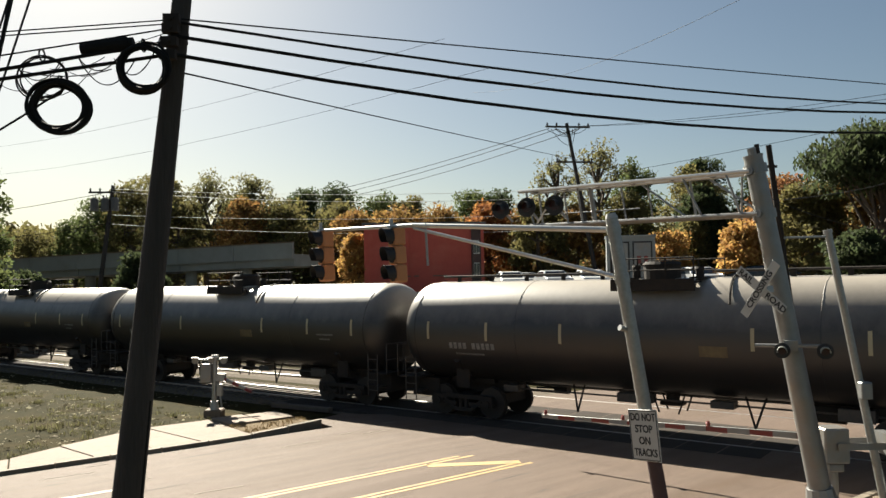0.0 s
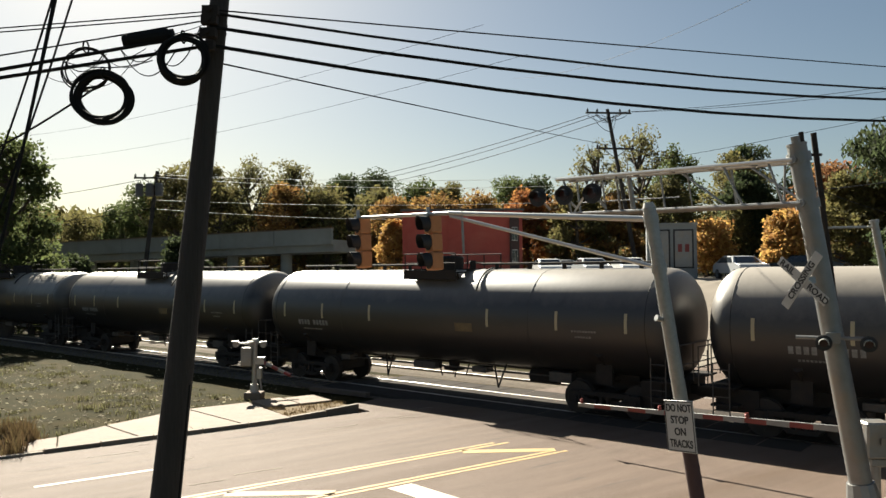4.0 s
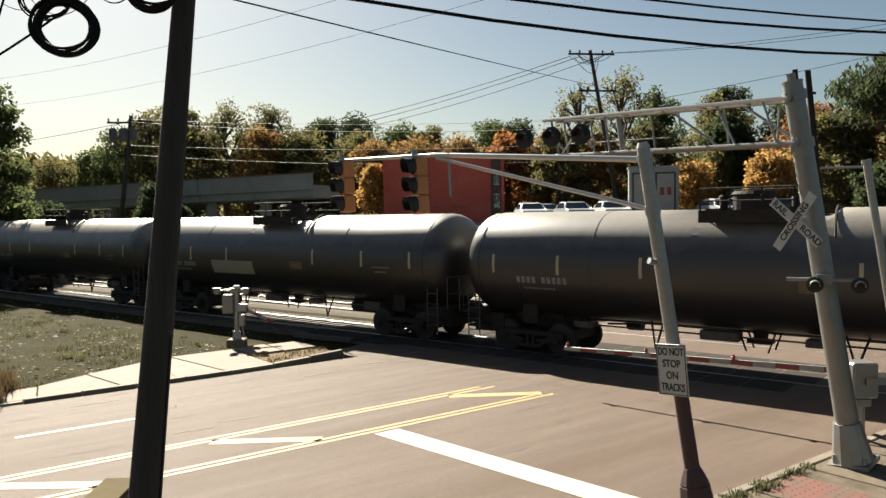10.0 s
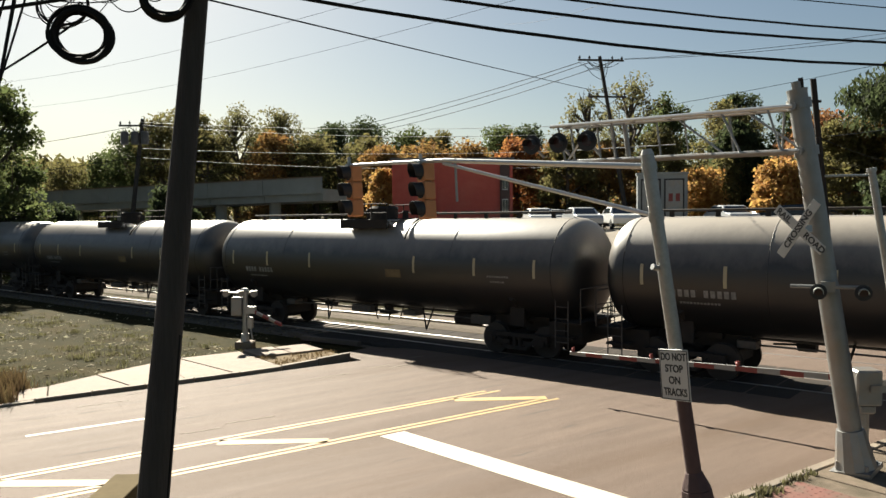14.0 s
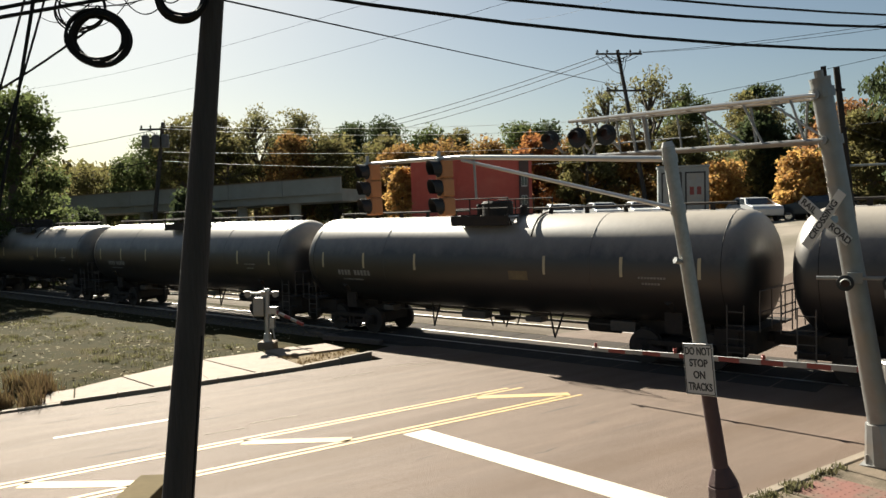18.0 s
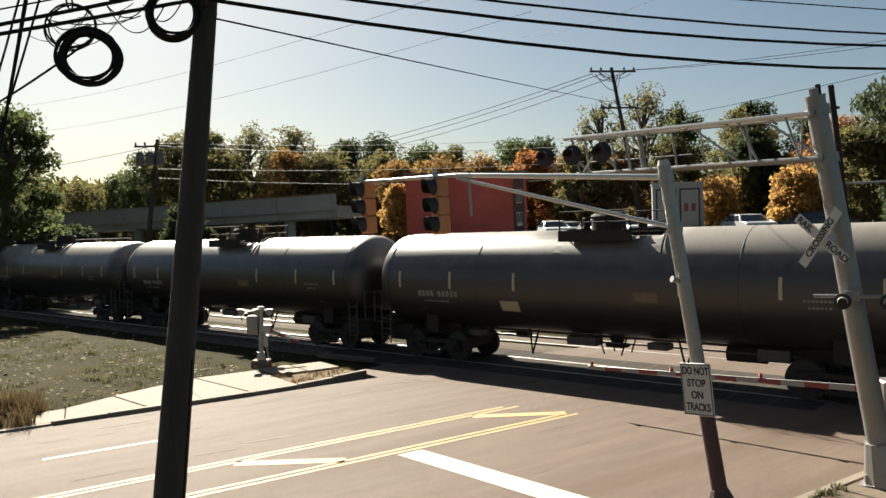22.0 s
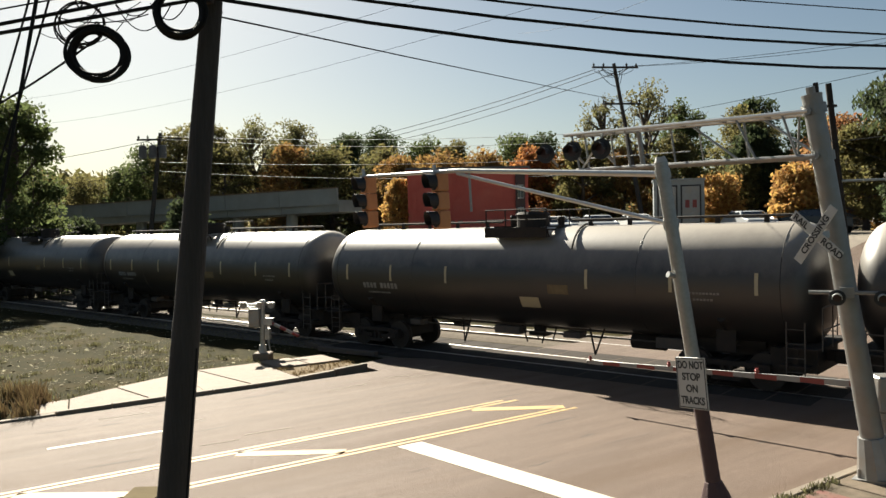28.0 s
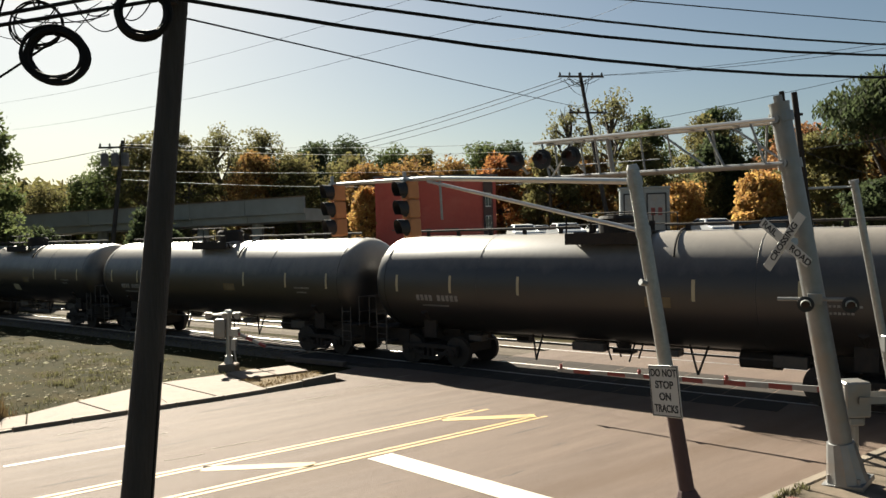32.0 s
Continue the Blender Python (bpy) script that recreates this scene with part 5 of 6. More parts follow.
def build_near_pole():
    b, t = Vector((-2.49, 5.76, -0.15)), Vector((-1.57, 5.76, 8.2))
    at_z = lambda z: b + (t - b) * ((z - b.z) / (t.z - b.z))
    pole = thing("utility_pole", Matrix(), "weathered dark wooden utility pole carrying cables", "utility pole")
    bm = bmesh.new()
    n, seg = 40, 18
    rows = []
    for i in range(n + 1):
        f = i / n
        c, r = b.lerp(t, f), 0.142 - 0.09 * f
        rows.append([bm.verts.new((c.x + r * (1 + 0.05 * noise.noise((j * 0.9, f * 3, 1))) * math.cos(2 * math.pi * j / seg), c.y + r * (1 + 0.05 * noise.noise((j * 0.9, f * 3, 5))) * math.sin(2 * math.pi * j / seg), c.z)) for j in range(seg)])
    for p, q in zip(rows, rows[1:]):
        for j in range(seg):
            bm.faces.new((p[j], p[(j + 1) % seg], q[(j + 1) % seg], q[j]))
    bm.faces.new(rows[-1])
    part("shaft", bm, "pole_wood", pole, smooth=True)
    for z in (5.78, 5.88, 5.98, 6.05):
        bm = bmesh.new()
        c = at_z(z)
        rod(bm, c + Vector((0, -0.22, 0)), c + Vector((0, 0.2, 0)), 0.02, seg=6)
        box(bm, c.x, c.y - 0.17, c.z, 0.12, 0.06, 0.07)
        part("cable_clamp", bm, "steel_dark", pole)
    bm = bmesh.new()
    rod(bm, at_z(-0.1) + Vector((0.142, -0.03, 0)), at_z(3.2) + Vector((0.1, -0.03, 0)), 0.009, seg=6)
    part("ground_wire", bm, "cable", pole)
    # tan equipment box held off the pole by two brackets
    bx = thing("meter_box", pose(-2.69, 6.1, 1.74, 0, 0, 3), "weathered tan equipment box bracketed to the wooden pole", "equipment box")
    bm = bmesh.new()
    box(bm, 0, 0, 0, 0.26, 0.68, 0.3)
    part("body", bm, "tan_box", bx, bevel=0.01)
    bm = bmesh.new()
    box(bm, 0, 0, 0.16, 0.28, 0.7, 0.02)
    part("lid", bm, "tan_box", bx, bevel=0.005)
    for z in (-0.09, 0.09):
        bm = bmesh.new()
        box(bm, 0.25, -0.3, z, 0.26, 0.05, 0.04)
        part("bracket", bm, "steel_dark", bx)

    def cable(a, e, sag, r, material="cable", label="black overhead cable strung from the pole", name="overhead_cable"):
        ob = new(name, tube_mesh(name, sagged(a, e, sag), r, material))
        tagged(ob, label, "cable", "overhead cables")

    # to the next pole beyond the masts
    far = Vector((18.5, 15.5, 0))
    for z, ze, sag, r in ((6.061, 7.217, 0.066, 0.006), (6.036, 8.172, 0.699, 0.011), (5.931, 8.608, 0.925, 0.014), (5.792, 8.605, 1.104, 0.015)):
        c = at_z(z) + Vector((0, -0.16, 0))
        cable(c, far + Vector((0, 0, ze)), sag, r)
    # to the pole behind the camera's left
    for z, ze, sag, r in ((6.05, 5.33, 0.03, 0.005), (6.02, 5.3, 0.03, 0.005), (5.985, 4.63, 0.04, 0.006), (5.885, 4.5, 0.04, 0.014), (5.785, 4.55, 0.03, 0.014)):
        cable(at_z(z) + Vector((0, -0.16, 0)), (-9.0, 4.6, ze), sag, r)
    # thin service drop towards the far pole
    cable(at_z(5.706), (21.3, 71.0, 13.97), 0.18, 0.007)
    # loose drops at the left
    for k, (a, e) in enumerate((((-2.74, 5.55, 7.3), (-3.35, 5.2, 3.6)), ((-2.72, 5.5, 7.4), (-3.3, 5.25, 3.9)), ((-2.6, 5.56, 7.0), (-3.42, 5.3, 4.1)), ((-2.85, 5.6, 6.8), (-3.65, 5.6, 4.4)), ((-2.55, 5.55, 5.55), (-4.6, 5.5, 4.55)))):
        cable(a, e, 0.12, 0.008 if k != 1 else 0.012, label="loose black service drop cable")
    # lashing wires and loose tails round the coils
    rnd = random.Random(21)
    for k in range(11):
        x0 = rnd.uniform(-3.1, -2.0)
        a = Vector((x0, 5.57, 5.5 + 0.24 * (x0 + 3.1) + rnd.uniform(0, 0.18)))
        e = a + Vector((rnd.uniform(0.25, 0.7), rnd.uniform(-0.03, 0.03), rnd.uniform(-0.02, 0.16)))
        cable(a, e, rnd.choice((0.02, 0.05, 0.12, 0.2)), rnd.choice((0.003, 0.0045)), label="thin loose black wire tied along the strand", name="loose_wire")
    # splice case and coils
    s = thing("splice_case", pose(-2.27, 5.56, 5.84, 0, -8, 3), "black cable splice case clamped on the strand", "splice case")
    bm = bmesh.new()
    rod(bm, (-0.16, 0, 0), (0.16, 0, 0), 0.055, seg=12)
    part("case", bm, "cable", s, bevel=0.012)
    for x in (-0.17, 0.17):
        bm = bmesh.new()
        rod(bm, (x - 0.02, 0, 0), (x + 0.02, 0, 0), 0.045, seg=10)
        part("end_cap", bm, "cable", s)
    for c, R0, r, nrm, n, wide in (((-2.59, 5.5, 5.375), 0.185, 0.011, (0.25, -1, 0.05), 12, 0.028), ((-1.985, 5.5, 5.66), 0.165, 0.011, (0.2, -1, 0.05), 11, 0.028), ((-2.77, 5.6, 5.62), 0.17, 0.006, (0.3, -1, 0.15), 4, 0.022)):
        co = thing("cable_coil", Matrix.Translation(c), "coil of spare black cable tied to the strand", "cable coil", "cable coils by the pole")
        for k in range(n):
            rnd = random.Random(k * 3 + int(R0 * 1000))
            bm = bmesh.new()
            ring(bm, (rnd.uniform(-wide, wide) * 0.5, rnd.uniform(-wide, wide), rnd.uniform(-wide, wide) * 0.5), (nrm[0] + rnd.uniform(-0.08, 0.08), nrm[1], nrm[2] + rnd.uniform(-0.08, 0.08)), R0 * rnd.uniform(0.9, 1.08), r, 34, 6, 0.03, k)
            part("loop", bm, "cable", co, smooth=True)
        bm = bmesh.new()
        ring(bm, (0, 0, R0), (1, 0, 0), 0.045, 0.007, 12, 5)
        part("tie", bm, "cable", co)


build_signal_mast()
build_cantilever()
build_side_posts()
build_pedestal()
build_near_pole()

# ---- beyond the track ----


def far_pole(b, t, arm_dir, label, arms=((0.985, 1.3), (0.93, 1.3))):
    b, t = Vector(b), Vector(t)
    p = thing("utility_pole", Matrix(), label, "utility pole", "utility poles beyond the track")
    bm = bmesh.new()
    rod(bm, b, t, 0.2, 0.14, 12)
    part("shaft", bm, "pole_wood", p)
    d = Vector(arm_dir).normalized()
    for f, w in arms:
        c = b.lerp(t, f)
        bm = bmesh.new()
        m = Matrix.Translation(c + Vector((0, -0.2, 0))) @ d.to_track_quat("X", "Z").to_matrix().to_4x4()
        box(bm, 0, 0, 0, 2 * w, 0.12, 0.14, m)
        arm = part("crossarm", bm, "pole_wood", p)
        for k in (-0.92, -0.5, 0.5, 0.92):
            bm = bmesh.new()
            q = c + d * w * k + Vector((0, -0.2, 0.07))
            rod(bm, q, q + Vector((0, 0, 0.26)), 0.06, 0.045, 8)
            rod(bm, q + Vector((0, 0, 0.1)), q + Vector((0, 0, 0.16)), 0.1, 0.1, 8)
            part("insulator", bm, "steel_dark", arm)
        bm = bmesh.new()
        for k in (-0.6, 0.6):
            rod(bm, c + d * w * k + Vector((0, -0.2, -0.04)), c - Vector((0, 0.1, 0.75)), 0.03, seg=5)
        part("arm_brace", bm, "steel_dark", p)
    return p


def build_far_poles():
    right = far_pole((14.3, 63, ground_z(15, 63) - 0.2), (11.95, 63, 16.9), (1, 0.15, 0), "dark wooden utility pole with insulators on two cross arms", ((0.975, 1.9), (0.765, 1.6)))
    far_pole((-25.3, 60, ground_z(-25, 60) - 0.2), (-23.75, 60, 11.9), (1, 0.25, 0.02), "dark wooden utility pole with a sunlit cross arm", ((0.955, 1.6),))
    bank = thing("transformer_bank", pose(-24.2, 59.75, 10.4), "dark grey pole transformers on a rack beside the wooden pole", "transformer")
    for k in (-0.75, 0.05, 0.8):
        bm = bmesh.new()
        rod(bm, (k, -0.3, -0.5), (k, -0.3, 0.42), 0.29, seg=16)
        rod(bm, (k, -0.3, 0.42), (k, -0.3, 0.5), 0.31, 0.2, 16)
        can = part("can", bm, "roof_grey", bank)
        for q in (-0.1, 0.1):
            bm = bmesh.new()
            rod(bm, (k + q, -0.3, 0.48), (k + q, -0.3, 0.72), 0.035, 0.025, 6)
            part("bushing", bm, "steel_dark", can)
    bm = bmesh.new()
    box(bm, 0, -0.02, -0.2, 2.1, 0.1, 0.12)
    box(bm, 0, -0.02, 0.25, 2.1, 0.1, 0.12)
    part("rack", bm, "steel_dark", bank)
    rnd = random.Random(31)
    for k in range(8):
        a = Vector((11.98 + rnd.uniform(-1.7, 1.5), 62.75, 16.5 + rnd.uniform(-0.2, 0.2)))
        e = Vector((12.1 + rnd.uniform(-0.5, 0.5), 62.75, 15.7 + rnd.uniform(-0.9, 0.5)))
        bm = bmesh.new()
        bm.from_mesh(tube_mesh("jumper", sagged(a, e, rnd.uniform(0.1, 0.5), 8), 0.022, "cable", 4))
        part("jumper_wire", bm, "cable", right)

    def wire(a, e, sag, r=0.016, material="wire"):
        ob = new("overhead_wire", tube_mesh("overhead_wire", sagged(a, e, sag), r, material, 5))
        tagged(ob, "thin overhead wire strung between poles", "wire", "overhead wires")
    # from the right-hand far pole to the left and to the right
    for k, (dx, z) in enumerate(((-1.5, 16.45), (-0.8, 16.4), (1.5, 16.6))):
        wire((11.95 + dx, 62.8, z), (-46 + 6 * k, 118, 14.5 + 0.3 * k), 2.0, 0.03, "cable")
    for k in range(2):
        wire((12.9 + k, 62.8, 16.6), (45, 40, 17.2 - 0.5 * k), 1.0, 0.018, "cable")
    wire((11.0, 67, 12.4), (36.0, 47, 15.2), 0.35, 0.018, "cable")
    # service wires leaving the mast and the slim pole to the right
    wire((6.54, 13.6, 5.42), (20.0, 29.0, 8.4), 0.25, 0.009, "cable")
    wire((5.5, 12.3, 5.41), (20.0, 30.0, 6.2), 0.5, 0.007, "cable")
    # sunlit wires from the left far pole along the track
    for k, (z, ze, sag) in enumerate(((11.6, 11.9, 0.5), (11.4, 11.3, 0.7), (9.6, 9.9, 0.5), (8.9, 8.6, 0.7))):
        wire((-23.7, 59.7, z), (14.0 + k, 66, ze), sag, 0.018)
    for z in (11.4, 9.0):
        wire((-23.8, 59.7, z), (-75, 92, z + 0.6), 1.0, 0.022, "cable")
    # high line above the road
    for a, e in (((6.0, 9.0, 8.9), (30, 22, 9.6)), ((-44.3, 70, 16.3), (1.0, 30, 13.6)), ((-42.4, 70, 14.1), (2.7, 30, 12.4)), ((10.2, 18, 11.9), (4.2, 60, 18.8))):
        wire(a, e, 0.9, 0.008, "cable")


def window(parent, cx, y, cz, w, h):
    bm = bmesh.new()
    box(bm, cx, y, cz, w, 0.1, h)
    fr = part("window", bm, "sign_white", parent)
    bm = bmesh.new()
    for k in (-0.25, 0.25):
        box(bm, cx + w * k, y - 0.055, cz, w * 0.42, 0.02, h * 0.86)
    part("pane", bm, "glass_dark", fr)


def build_red_building():
    z = 3.6
    b = thing("brick_building", pose(0.1, 62, z, 0, 0, 3), "plain dark-red brick building with a dark corner bay and flat roof", "building")
    bm = bmesh.new()
    box(bm, 0, 4, 1.7, 9.6, 8, 6.8)
    w = part("wall", bm, "brick_red", b)
    bm = bmesh.new()
    box(bm, 0, 4, 5.16, 9.9, 8.3, 0.16)
    part("roof", bm, "roof_grey", b)
    bm = bmesh.new()
    box(bm, 4.15, -0.1, 2.2, 0.75, 0.22, 5.0)
    part("corner_bay", bm, "brick_dark", b)
    for i in range(2):
        bm = bmesh.new()
        box(bm, -4.3 + 3.3 * i, -0.06, 2.4, 0.25, 0.12, 5.2)
        part("pilaster", bm, "brick_red", b)
    for x, zz in ((-3.0, 2.2), (-1.0, 2.2), (1.2, 2.2)):
        bm = bmesh.new()
        box(bm, x, -0.02, 0.95, 1.1, 0.06, 0.1)
        part("sill", bm, "concrete", b)
    window(b, 4.15, -0.24, 3.2, 0.45, 1.1)
    window(b, 4.15, -0.24, 1.4, 0.45, 1.1)


def build_overpass():
    a, e = Vector((-48, 74, 0)), Vector((-9.3, 58.4, 0))
    d = (e - a).normalized()
    m = Matrix.Translation(a) @ pose(0, 0, 0, 0, 0, math.degrees(math.atan2(d.y, d.x)))
    L = (e - a).length
    o = thing("overpass", m, "long grey concrete road overpass on piers beyond the track", "bridge")
    slope = Matrix.Rotation(-radians(1.0), 4, "Y")
    for i in range(8):
        l = L / 8
        bm = bmesh.new()
        box(bm, l * (i + 0.5), 2, 5.15, l - 0.05, 5, 0.9, slope)
        part("girder", bm, "bridge_grey", o)
        bm = bmesh.new()
        box(bm, l * (i + 0.5), -0.62, 5.85, l - 0.05, 0.25, 1.2, slope)
        part("parapet", bm, "bridge_grey", o)
        bm = bmesh.new()
        box(bm, l * (i + 0.5), -0.64, 6.48, l - 0.02, 0.36, 0.08, slope)
        part("coping", bm, "concrete", o)
        bm = bmesh.new()
        rod(bm, (l * (i + 0.02), 0.6, 2.6), (l * (i + 0.02), 0.6, 5.0 + 0.018 * l * i), 0.45, seg=12)
        part("pier", bm, "bridge_grey", o)


def build_hut():
    z = ground_z(16.3, 50)
    h = thing("equipment_hut", pose(13.5, 50, z + 0.25, 0, 0, -12), "grey metal equipment hut with a framed double door", "hut")
    bm = bmesh.new()
    box(bm, 0, 1.2, 1.4, 3.1, 2.4, 3.7)
    part("body", bm, "hut_grey", h, bevel=0.03)
    bm = bmesh.new()
    box(bm, 0, 1.2, 3.3, 3.25, 2.6, 0.12)
    part("roof", bm, "hut_grey", h, bevel=0.02)
    for x in (-0.72, 0.72):
        bm = bmesh.new()
        box(bm, x, -0.03, 1.7, 1.25, 0.06, 2.5)
        fr = part("door", bm, "signal_black", h)
        bm = bmesh.new()
        box(bm, x, -0.07, 1.7, 1.05, 0.03, 2.3)
        part("panel", bm, "silver_paint", fr, "pale door panel")
        if x > 0:
            bm = bmesh.new()
            for k in (-0.22, 0.22):
                box(bm, x + k, -0.09, 1.75, 0.26, 0.02, 0.5)
            part("sign_mark", bm, "arm_red", fr, "red bars of an unreadable notice")


def parked_car(x, y, yaw, paint, kind_label, z=None, van=False):
    z = ground_z(x, y) if z is None else z
    c = thing("parked_car", pose(x, y, z, 0, 0, yaw), kind_label, "car", "parked cars beyond the track")
    h = 1.45 if not van else 1.9
    prof = [(-2.2, 0.35), (-2.25, 0.75), (-2.1, 0.92), (-1.15, 0.98), (-0.55, h - 0.05), (0.9, h), (1.75, 0.98 if not van else h - 0.08), (2.2, 0.9), (2.25, 0.4)]
    bm = bmesh.new()
    l = [bm.verts.new((px, -0.88 if pz < 1.05 else -0.68, pz)) for px, pz in prof]
    r = [bm.verts.new((px, 0.88 if pz < 1.05 else 0.68, pz)) for px, pz in prof]
    bm.faces.new(l)
    bm.faces.new(r[::-1])
    for i in range(len(prof)):
        k = (i + 1) % len(prof)
        bm.faces.new((l[k], l[i], r[i], r[k]))
    part("body", bm, paint, c, bevel=0.05)
    for s in (-1, 1):
        bm = bmesh.new()
        q = [bm.verts.new(v) for v in ((-1.0, s * 0.86, 1.02), (1.5, s * 0.86, 1.02), (0.95, s * 0.73, h - 0.1), (-0.5, s * 0.73, h - 0.1))]
        bm.faces.new(q)
        part("side_window", bm, "glass_dark", c)
    bm = bmesh.new()
    bm.faces.new([bm.verts.new(v) for v in ((-1.16, -0.7, 1.0), (-1.16, 0.7, 1.0), (-0.62, 0.6, h - 0.08), (-0.62, -0.6, h - 0.08))])
    part("windscreen", bm, "glass_dark", c)
    for px in (-1.4, 1.4):
        for s in (-1, 1):
            bm = bmesh.new()
            rod(bm, (px, s * 0.7, 0.32), (px, s * 0.9, 0.32), 0.32, seg=16)
            wh = part("wheel", bm, "tyre", c)
            bm = bmesh.new()
            rod(bm, (px, s * 0.9, 0.32), (px, s * 0.91, 0.32), 0.2, seg=12)
            part("rim", bm, "chrome", wh)


def build_cars():
    rnd = random.Random(3)
    paints = ("car_dark", "car_blue", "car_dark", "car_silver", "car_silver", "car_white", "car_silver", "car_white", "car_blue", "car_silver", "car_white", "car_dark", "car_silver", "car_white", "car_silver", "car_dark", "car_white", "car_silver", "car_dark")
    names = {"car_white": "white", "car_silver": "silver", "car_dark": "dark", "car_blue": "dark blue"}
    k = 0
    for x, y, end_on in ((-13.7, 50, 0), (-9.5, 52, 0), (-18.5, 52, 1), (-23.5, 54, 0), (8.2, 62, 1), (10.6, 62.5, 1), (13.4, 63, 1), (18.0, 61, 1), (20.6, 60, 1), (26.0, 58, 1), (29.0, 56, 1), (-20, 60, 0), (8.6, 51.5, 1), (11.0, 51.0, 1), (16.6, 46.5, 1), (19.6, 44.5, 0), (6.0, 53.5, 1)):
        p = paints[k % len(paints)]
        parked_car(x, y, (90 if end_on else -38) + rnd.uniform(-6, 6), p, f"{names[p]} parked car on the raised lot beyond the track", van=k in (0, 2))
        k += 1


# ---- trees ----


def make_tree(x, y, h, w, leaf, n=2200, label="", trunk_f=0.3, size=0.34, lumps=9, droop=0.0, gap=0.0, seed=0, z=None):
    h += 0.6
    rnd = np.random.default_rng(seed * 13 + 5)
    r2 = random.Random(seed)
    z0 = ground_z(x, y) if z is None else z
    tr = thing("tree", pose(x, y, z0 - 0.1, 0, 0, r2.uniform(0, 360)), label, "tree", "trees beyond the track")
    bm = bmesh.new()
    base_r = 0.035 * h
    pts = [Vector((0, 0, 0))]
    for i in range(1, 6):
        pts.append(Vector((r2.uniform(-0.03, 0.03) * h, r2.uniform(-0.03, 0.03) * h, h * 0.17 * i)))
    for i in range(5):
        rod(bm, pts[i], pts[i + 1], base_r * (1 - 0.17 * i), base_r * (1 - 0.17 * (i + 1)), 8, caps=False)
    centres = []
    for i in range(lumps):
        a = 2 * math.pi * (i * 0.382 + r2.random() * 0.12)
        f = (i + 0.5) / lumps
        zc = h * (trunk_f + (0.97 - trunk_f) * f ** 0.85)
        rr = w * 0.5 * (1.0 - 0.75 * max(0, (f - 0.35) / 0.65) ** 1.5) * r2.uniform(0.45, 0.8)
        c = Vector((rr * math.cos(a), rr * math.sin(a), zc - h * 0.06))
        centres.append((c, w * r2.uniform(0.1, 0.24), w * r2.uniform(0.07, 0.16)))
        s = pts[min(4, int(f * 4) + 1)]
        rod(bm, s, c, base_r * 0.38, base_r * 0.08, 5, caps=False)
        for _ in range(3):
            e = c + Vector((r2.uniform(-1, 1), r2.uniform(-1, 1), r2.uniform(-0.4, 1))) * w * 0.14
            rod(bm, s.lerp(c, 0.6), e, base_r * 0.13, base_r * 0.03, 4, caps=False)
    part("trunk", bm, "bark", tr, smooth=True)
    per = n // lumps
    P = []
    for c, a, b in centres:
        q = rnd.normal(size=(per, 3))
        q /= np.linalg.norm(q, axis=1)[:, None] + 1e-9
        q *= (rnd.random((per, 1)) ** 0.45)
        q = q * (a, a, b) + np.array(c)
        P.append(q)
    P = np.concatenate(P)
    # sub-clumps
    k = rnd.normal(size=(len(P), 3)) * size * 0.9
    P = P + k
    if gap:
        keep = np.array([noise.noise((p[0] * 0.7, p[1] * 0.7, p[2] * 0.7 + seed)) > gap - 0.5 for p in P])
        P = P[keep]
    A = rnd.normal(size=(len(P), 3))
    A /= np.linalg.norm(A, axis=1)[:, None]
    B = np.cross(A, rnd.normal(size=(len(P), 3)))
    B /= np.linalg.norm(B, axis=1)[:, None]
    if droop:
        A = A * (1, 1, 0.3) + np.array((0, 0, -droop))
    s = size * (0.5 + rnd.random((len(P), 1)))
    V = np.stack([P - A * s, P - B * s * 0.55, P + A * s, P + B * s * 0.55], 1).reshape(-1, 3)
    me = bpy.data.meshes.new("crown")
    me.from_pydata(V.tolist(), [], np.arange(len(V)).reshape(-1, 4).tolist())
    me.materials.append(M[leaf])
    ob = new("crown", me)
    ob.parent = tr
    return tr


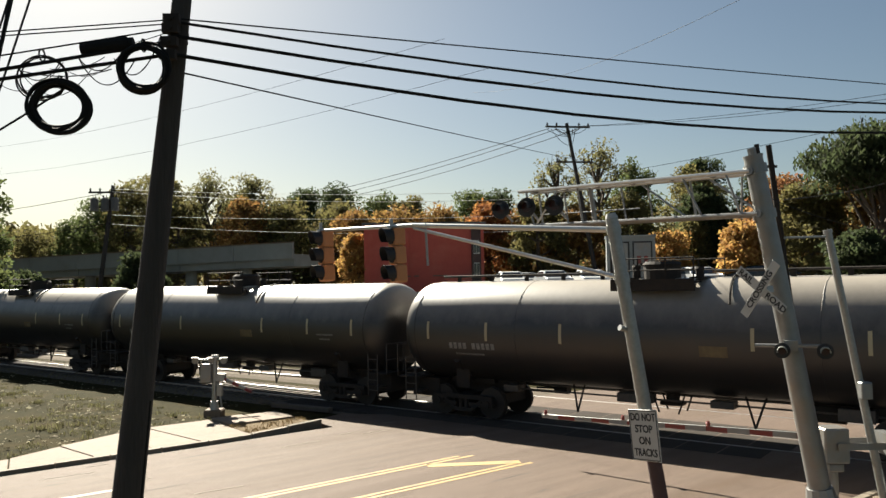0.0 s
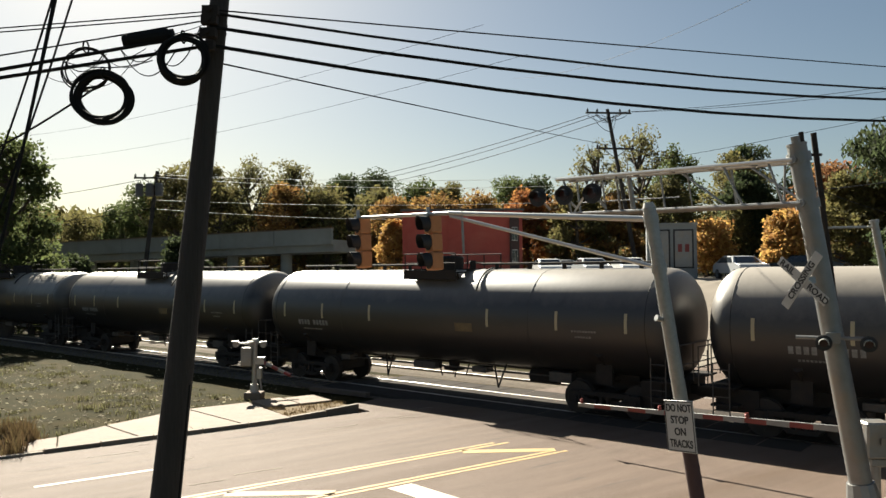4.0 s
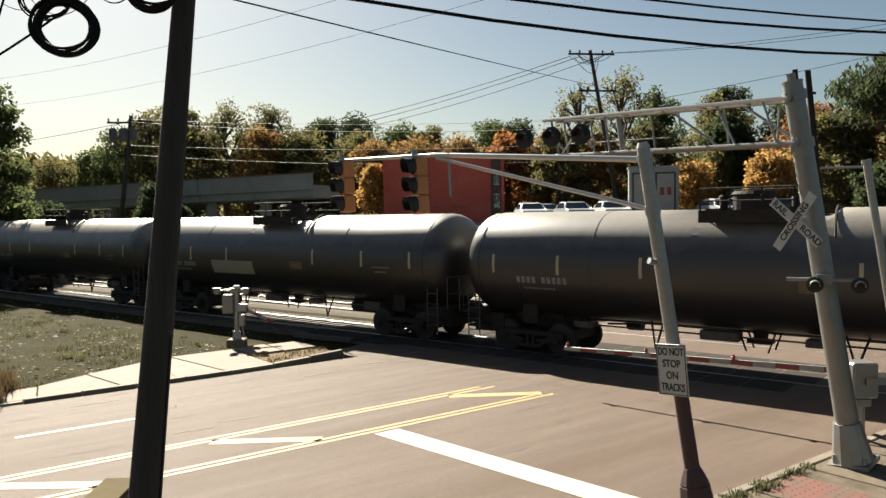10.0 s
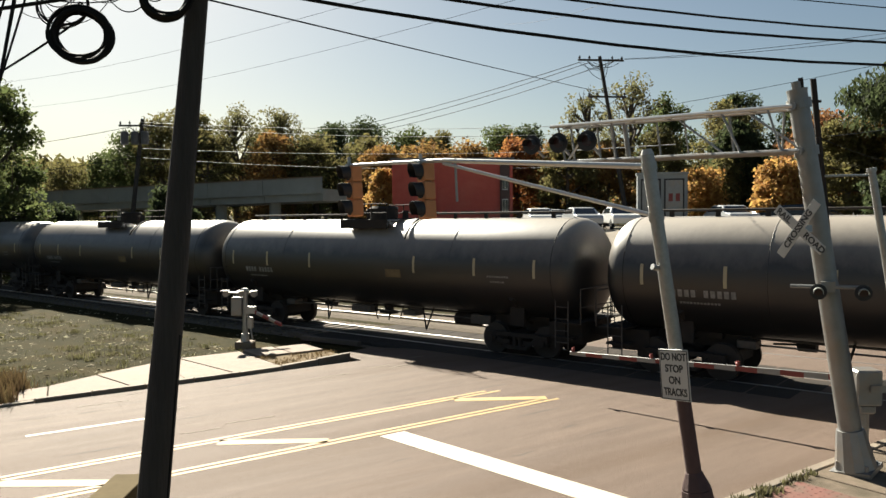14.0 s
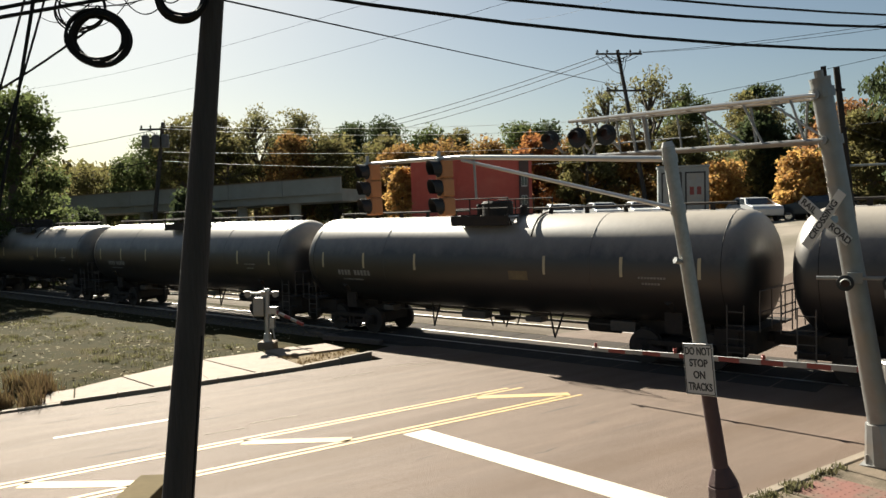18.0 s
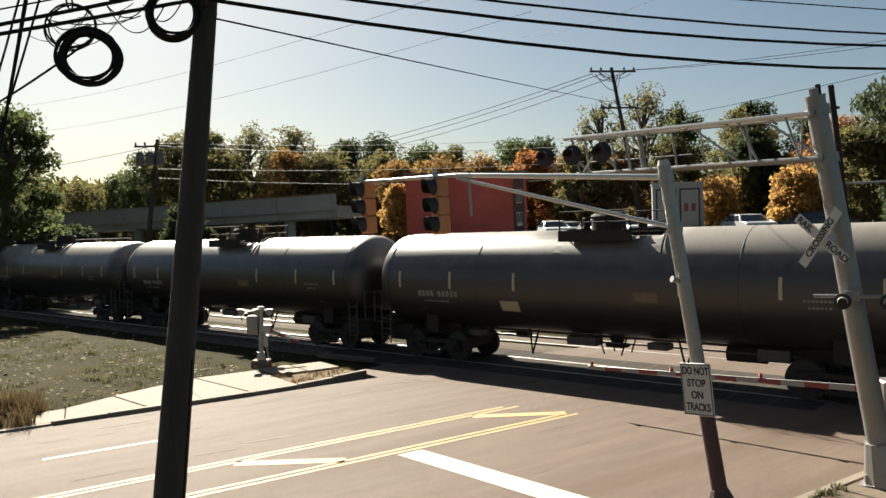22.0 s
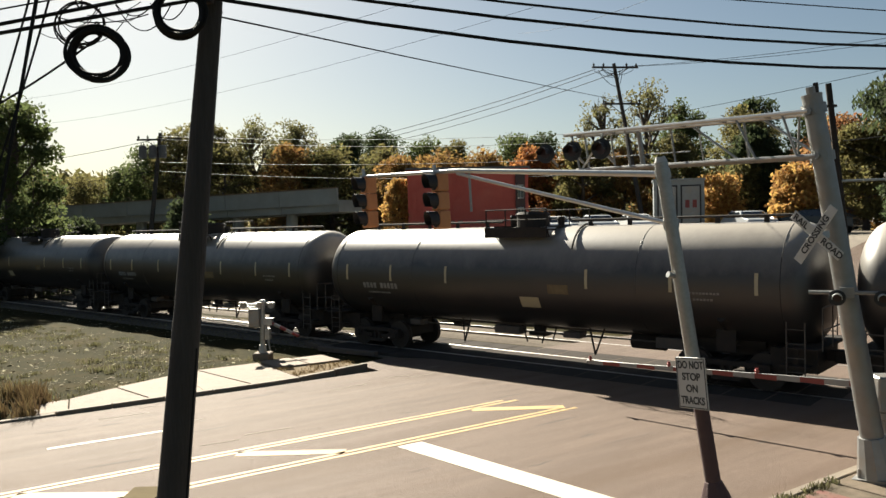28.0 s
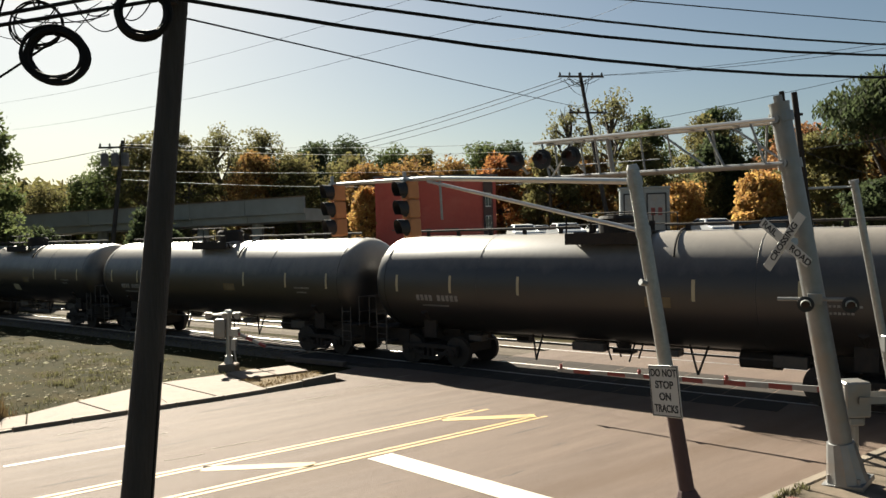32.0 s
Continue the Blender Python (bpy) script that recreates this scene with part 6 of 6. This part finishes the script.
def build_trees():
    """Rows of woodland on the bank behind the track: (x, y, height, width, leaf)."""
    say = {"leaf_green": "green leafy tree on the bank", "leaf_dark": "dark green tree standing behind the buildings", "leaf_olive": "olive green tree turning in autumn", "leaf_orange": "orange autumn tree on the bank",
           "leaf_yellow": "golden yellow autumn tree beside the lot", "leaf_rust": "rust-brown autumn tree on the bank", "leaf_amber": "green and amber tree turning in autumn", "leaf_pale": "thin pale half-bare tree against the sky"}
    rows = [
        # tall green tree at the left edge, over the track side
        (-29.8, 50, 13.4, 9.0, "leaf_green", 3600), (-36, 56, 14, 10, "leaf_green", 3000), (-42, 62, 14, 11, "leaf_dark", 2600), (-29.5, 52.5, 6.0, 5, "leaf_green", 1800),
        # left skyline
        (-42, 84, 8, 9, "leaf_olive", 2000), (-38, 86, 8.5, 8, "leaf_green", 2000), (-34, 84, 10.5, 9, "leaf_green", 2200), (-30.5, 82, 12, 9, "leaf_olive", 2400), (-26.5, 80, 12.5, 8, "leaf_olive", 2200), (-20.9, 57.5, 6.2, 4.4, "leaf_dark", 2200), (-27.6, 55, 5.0, 4.2, "leaf_dark", 2000),
        (-22, 80, 12.2, 9, "leaf_pale", 1300), (-17.4, 80, 12.5, 7, "leaf_pale", 1200), (-19.5, 83, 10.4, 10, "leaf_olive", 2200), (-14.3, 81, 9.6, 8, "leaf_dark", 2000), (-24, 76, 9.5, 8, "leaf_olive", 2000), (-17, 75, 9, 8, "leaf_amber", 2000), (-12.5, 82, 11, 8, "leaf_dark", 2200), (-9.0, 84, 11.4, 8, "leaf_dark", 2400),
        (-13, 74, 8.5, 8, "leaf_olive", 1800), (-8, 74, 8.5, 7, "leaf_olive", 1800), (-4.5, 84, 10.2, 8, "leaf_green", 2200), (-1.5, 84, 10, 7, "leaf_olive", 2000), (2.2, 88, 8.5, 7, "leaf_dark", 1800), (5.5, 86, 10.8, 8, "leaf_green", 2200), (8.3, 86, 10.8, 7, "leaf_dark", 2000),
        # autumn band over the red building
        (-6, 69.5, 6.9, 7, "leaf_amber", 2200), (-2.5, 72.5, 7.3, 8, "leaf_amber", 2200), (2.0, 72.5, 7.4, 8, "leaf_amber", 2000), (6.2, 72, 7.8, 7, "leaf_orange", 2200), (9.5, 70, 7.8, 6, "leaf_amber", 1800), (-5.6, 62.8, 4.6, 3.0, "leaf_yellow", 1500),
        # around the far pole
        (12.0, 70, 12.6, 6, "leaf_pale", 650), (16.4, 72, 13.8, 8, "leaf_pale", 950), (10, 66, 7.5, 6, "leaf_olive", 1700), (13.5, 66.5, 7, 6, "leaf_amber", 1700), (18, 68, 8, 7, "leaf_olive", 1800), (21.5, 78, 12.5, 8, "leaf_green", 2000), (28.6, 78, 13.2, 7.0, "leaf_dark", 2400), (24, 68, 10.5, 8, "leaf_olive", 2000),
        (33, 74, 10.5, 8, "leaf_green", 2000), (17.2, 55, 3.6, 5.2, "leaf_yellow", 1900), (20.0, 57, 4.8, 5.0, "leaf_olive", 1600),
        # golden tree and the dark mass behind the big mast
        (19.35, 46.0, 3.6, 3.8, "leaf_yellow", 2600), (21.2, 58, 7.5, 5, "leaf_dark", 2600), (26.2, 52, 6.8, 7, "leaf_olive", 3000), (30.5, 52, 8.4, 8, "leaf_amber", 2600), (28.5, 60, 8.5, 8, "leaf_rust", 2200),
        (23.8, 41.5, 2.7, 4, "leaf_dark", 2000),
    ]
    for i, (x, y, h, w, leaf, n) in enumerate(rows):
        make_tree(x, y, h, w, leaf, int(n * 4.6), say[leaf], seed=i + 1, size=0.145 if h > 6 else 0.12, gap=0.3 if leaf == "leaf_pale" else 0.0, trunk_f=0.3 if leaf == "leaf_pale" or h < 4 else 0.12, lumps=22 if leaf != "leaf_pale" else 20)
    # weeping tree at the right
    make_tree(28.4, 47, 9.7, 9.6, "leaf_dark", 19000, "dark drooping tree towering over the lot", seed=77, size=0.15, droop=1.0, trunk_f=0.7, lumps=26)
    make_tree(33.5, 48, 11.5, 10, "leaf_dark", 9000, "dark drooping tree towering over the lot", seed=78, size=0.2, droop=0.9, trunk_f=0.2, lumps=13)


def build_far_woods():
    """A continuous wooded ridge far behind, closing the view."""
    rnd = np.random.default_rng(9)
    n = 100000
    ang = rnd.uniform(-1.35, 1.25, n)
    dist = rnd.uniform(112, 150, n)
    X, Y = np.sin(ang) * dist, np.cos(ang) * dist
    top = 11.5 + 1.6 * np.sin(ang * 14) + 1.0 * np.sin(ang * 37 + 1)
    Z = 4.0 + rnd.random(n) ** 0.7 * top * 0.75
    P = np.stack([X, Y, Z], 1)
    A = rnd.normal(size=(n, 3))
    A /= np.linalg.norm(A, axis=1)[:, None]
    B = np.cross(A, rnd.normal(size=(n, 3)))
    B /= np.linalg.norm(B, axis=1)[:, None]
    s = 0.45 * (0.5 + rnd.random((n, 1)))
    V = np.stack([P - A * s, P - B * s * 0.6, P + A * s, P + B * s * 0.6], 1).reshape(-1, 3)
    me = bpy.data.meshes.new("far_woods")
    me.from_pydata(V.tolist(), [], np.arange(len(V)).reshape(-1, 4).tolist())
    me.materials.append(M["leaf_olive"])
    tagged(new("far_woods", me), "distant autumn woodland along the ridge", "woods", kind="stuff")


build_far_poles()
build_red_building()
build_overpass()
build_hut()
build_cars()
build_trees()
build_far_woods()
build_weeds()
build_stones()
build_sleepers()

# ---- what moves: the train passes at about 45 km/h; each car is keyed, and its wheels roll ----
TRAVEL = [(0, 5.62), (1, 17.00), (1.5, 21.90), (1.7, 22.85), (2, 23.03), (2.25, 23.1), (2.5, 35.2), (3, 41.33), (6, 77.26), (7, 88.23), (8, 100.69), (9, 111.91), (10, 124.39), (11, 135.19), (12, 148.04), (13, 158.61), (14, 171.62), (15, 182.64), (18, 219.08), (19, 230.35), (20, 242.98), (21, 253.8), (22, 266.59), (23, 277.62), (24, 290.94), (25, 301.36), (28, 337.98), (29, 350.69), (30, 362.17), (31, 374.03), (32, 385.81)]


def motions():
    for k, car in enumerate(CARS):
        rows = []
        for t, u in TRAVEL:
            p = C0 + TD * (u - 0.41 - (k - 4) * CAR_PITCH - CAR_HALF)
            rows.append((t, pose(p.x, p.y, 0, 0, 0, TRACK_YAW)))
        walk(car, rows)
    # the wheels of one bogie are keyed, and the rest turn with them
    times, way = [t for t, _ in TRAVEL], [u for _, u in TRAVEL]
    done = {}
    for car in CARS:
        for bogie in car.children:
            if not bogie.name.startswith("bogie"):
                continue
            for ws in bogie.children:
                if not ws.name.startswith("wheelset"):
                    continue
                key = round(ws.matrix_basis.translation.x, 2)
                if key not in done:
                    rows, turn, last = [], 0.0, way[0]
                    for f in range(961):
                        u = float(np.interp(f / 30, times, way))
                        turn, last = turn + min((u - last) / 0.455, 1.4), u
                        rows.append((f / 30, pose(key, 0, 0) @ Matrix.Rotation(turn, 4, "Y")))
                    walk(ws, rows)
                    done[key] = ws
                else:
                    src = done[key].animation_data
                    ws.rotation_mode = "QUATERNION"
                    keys = ws.animation_data_create()
                    keys.action = src.action
                    keys.action_slot = src.action_slot


motions()
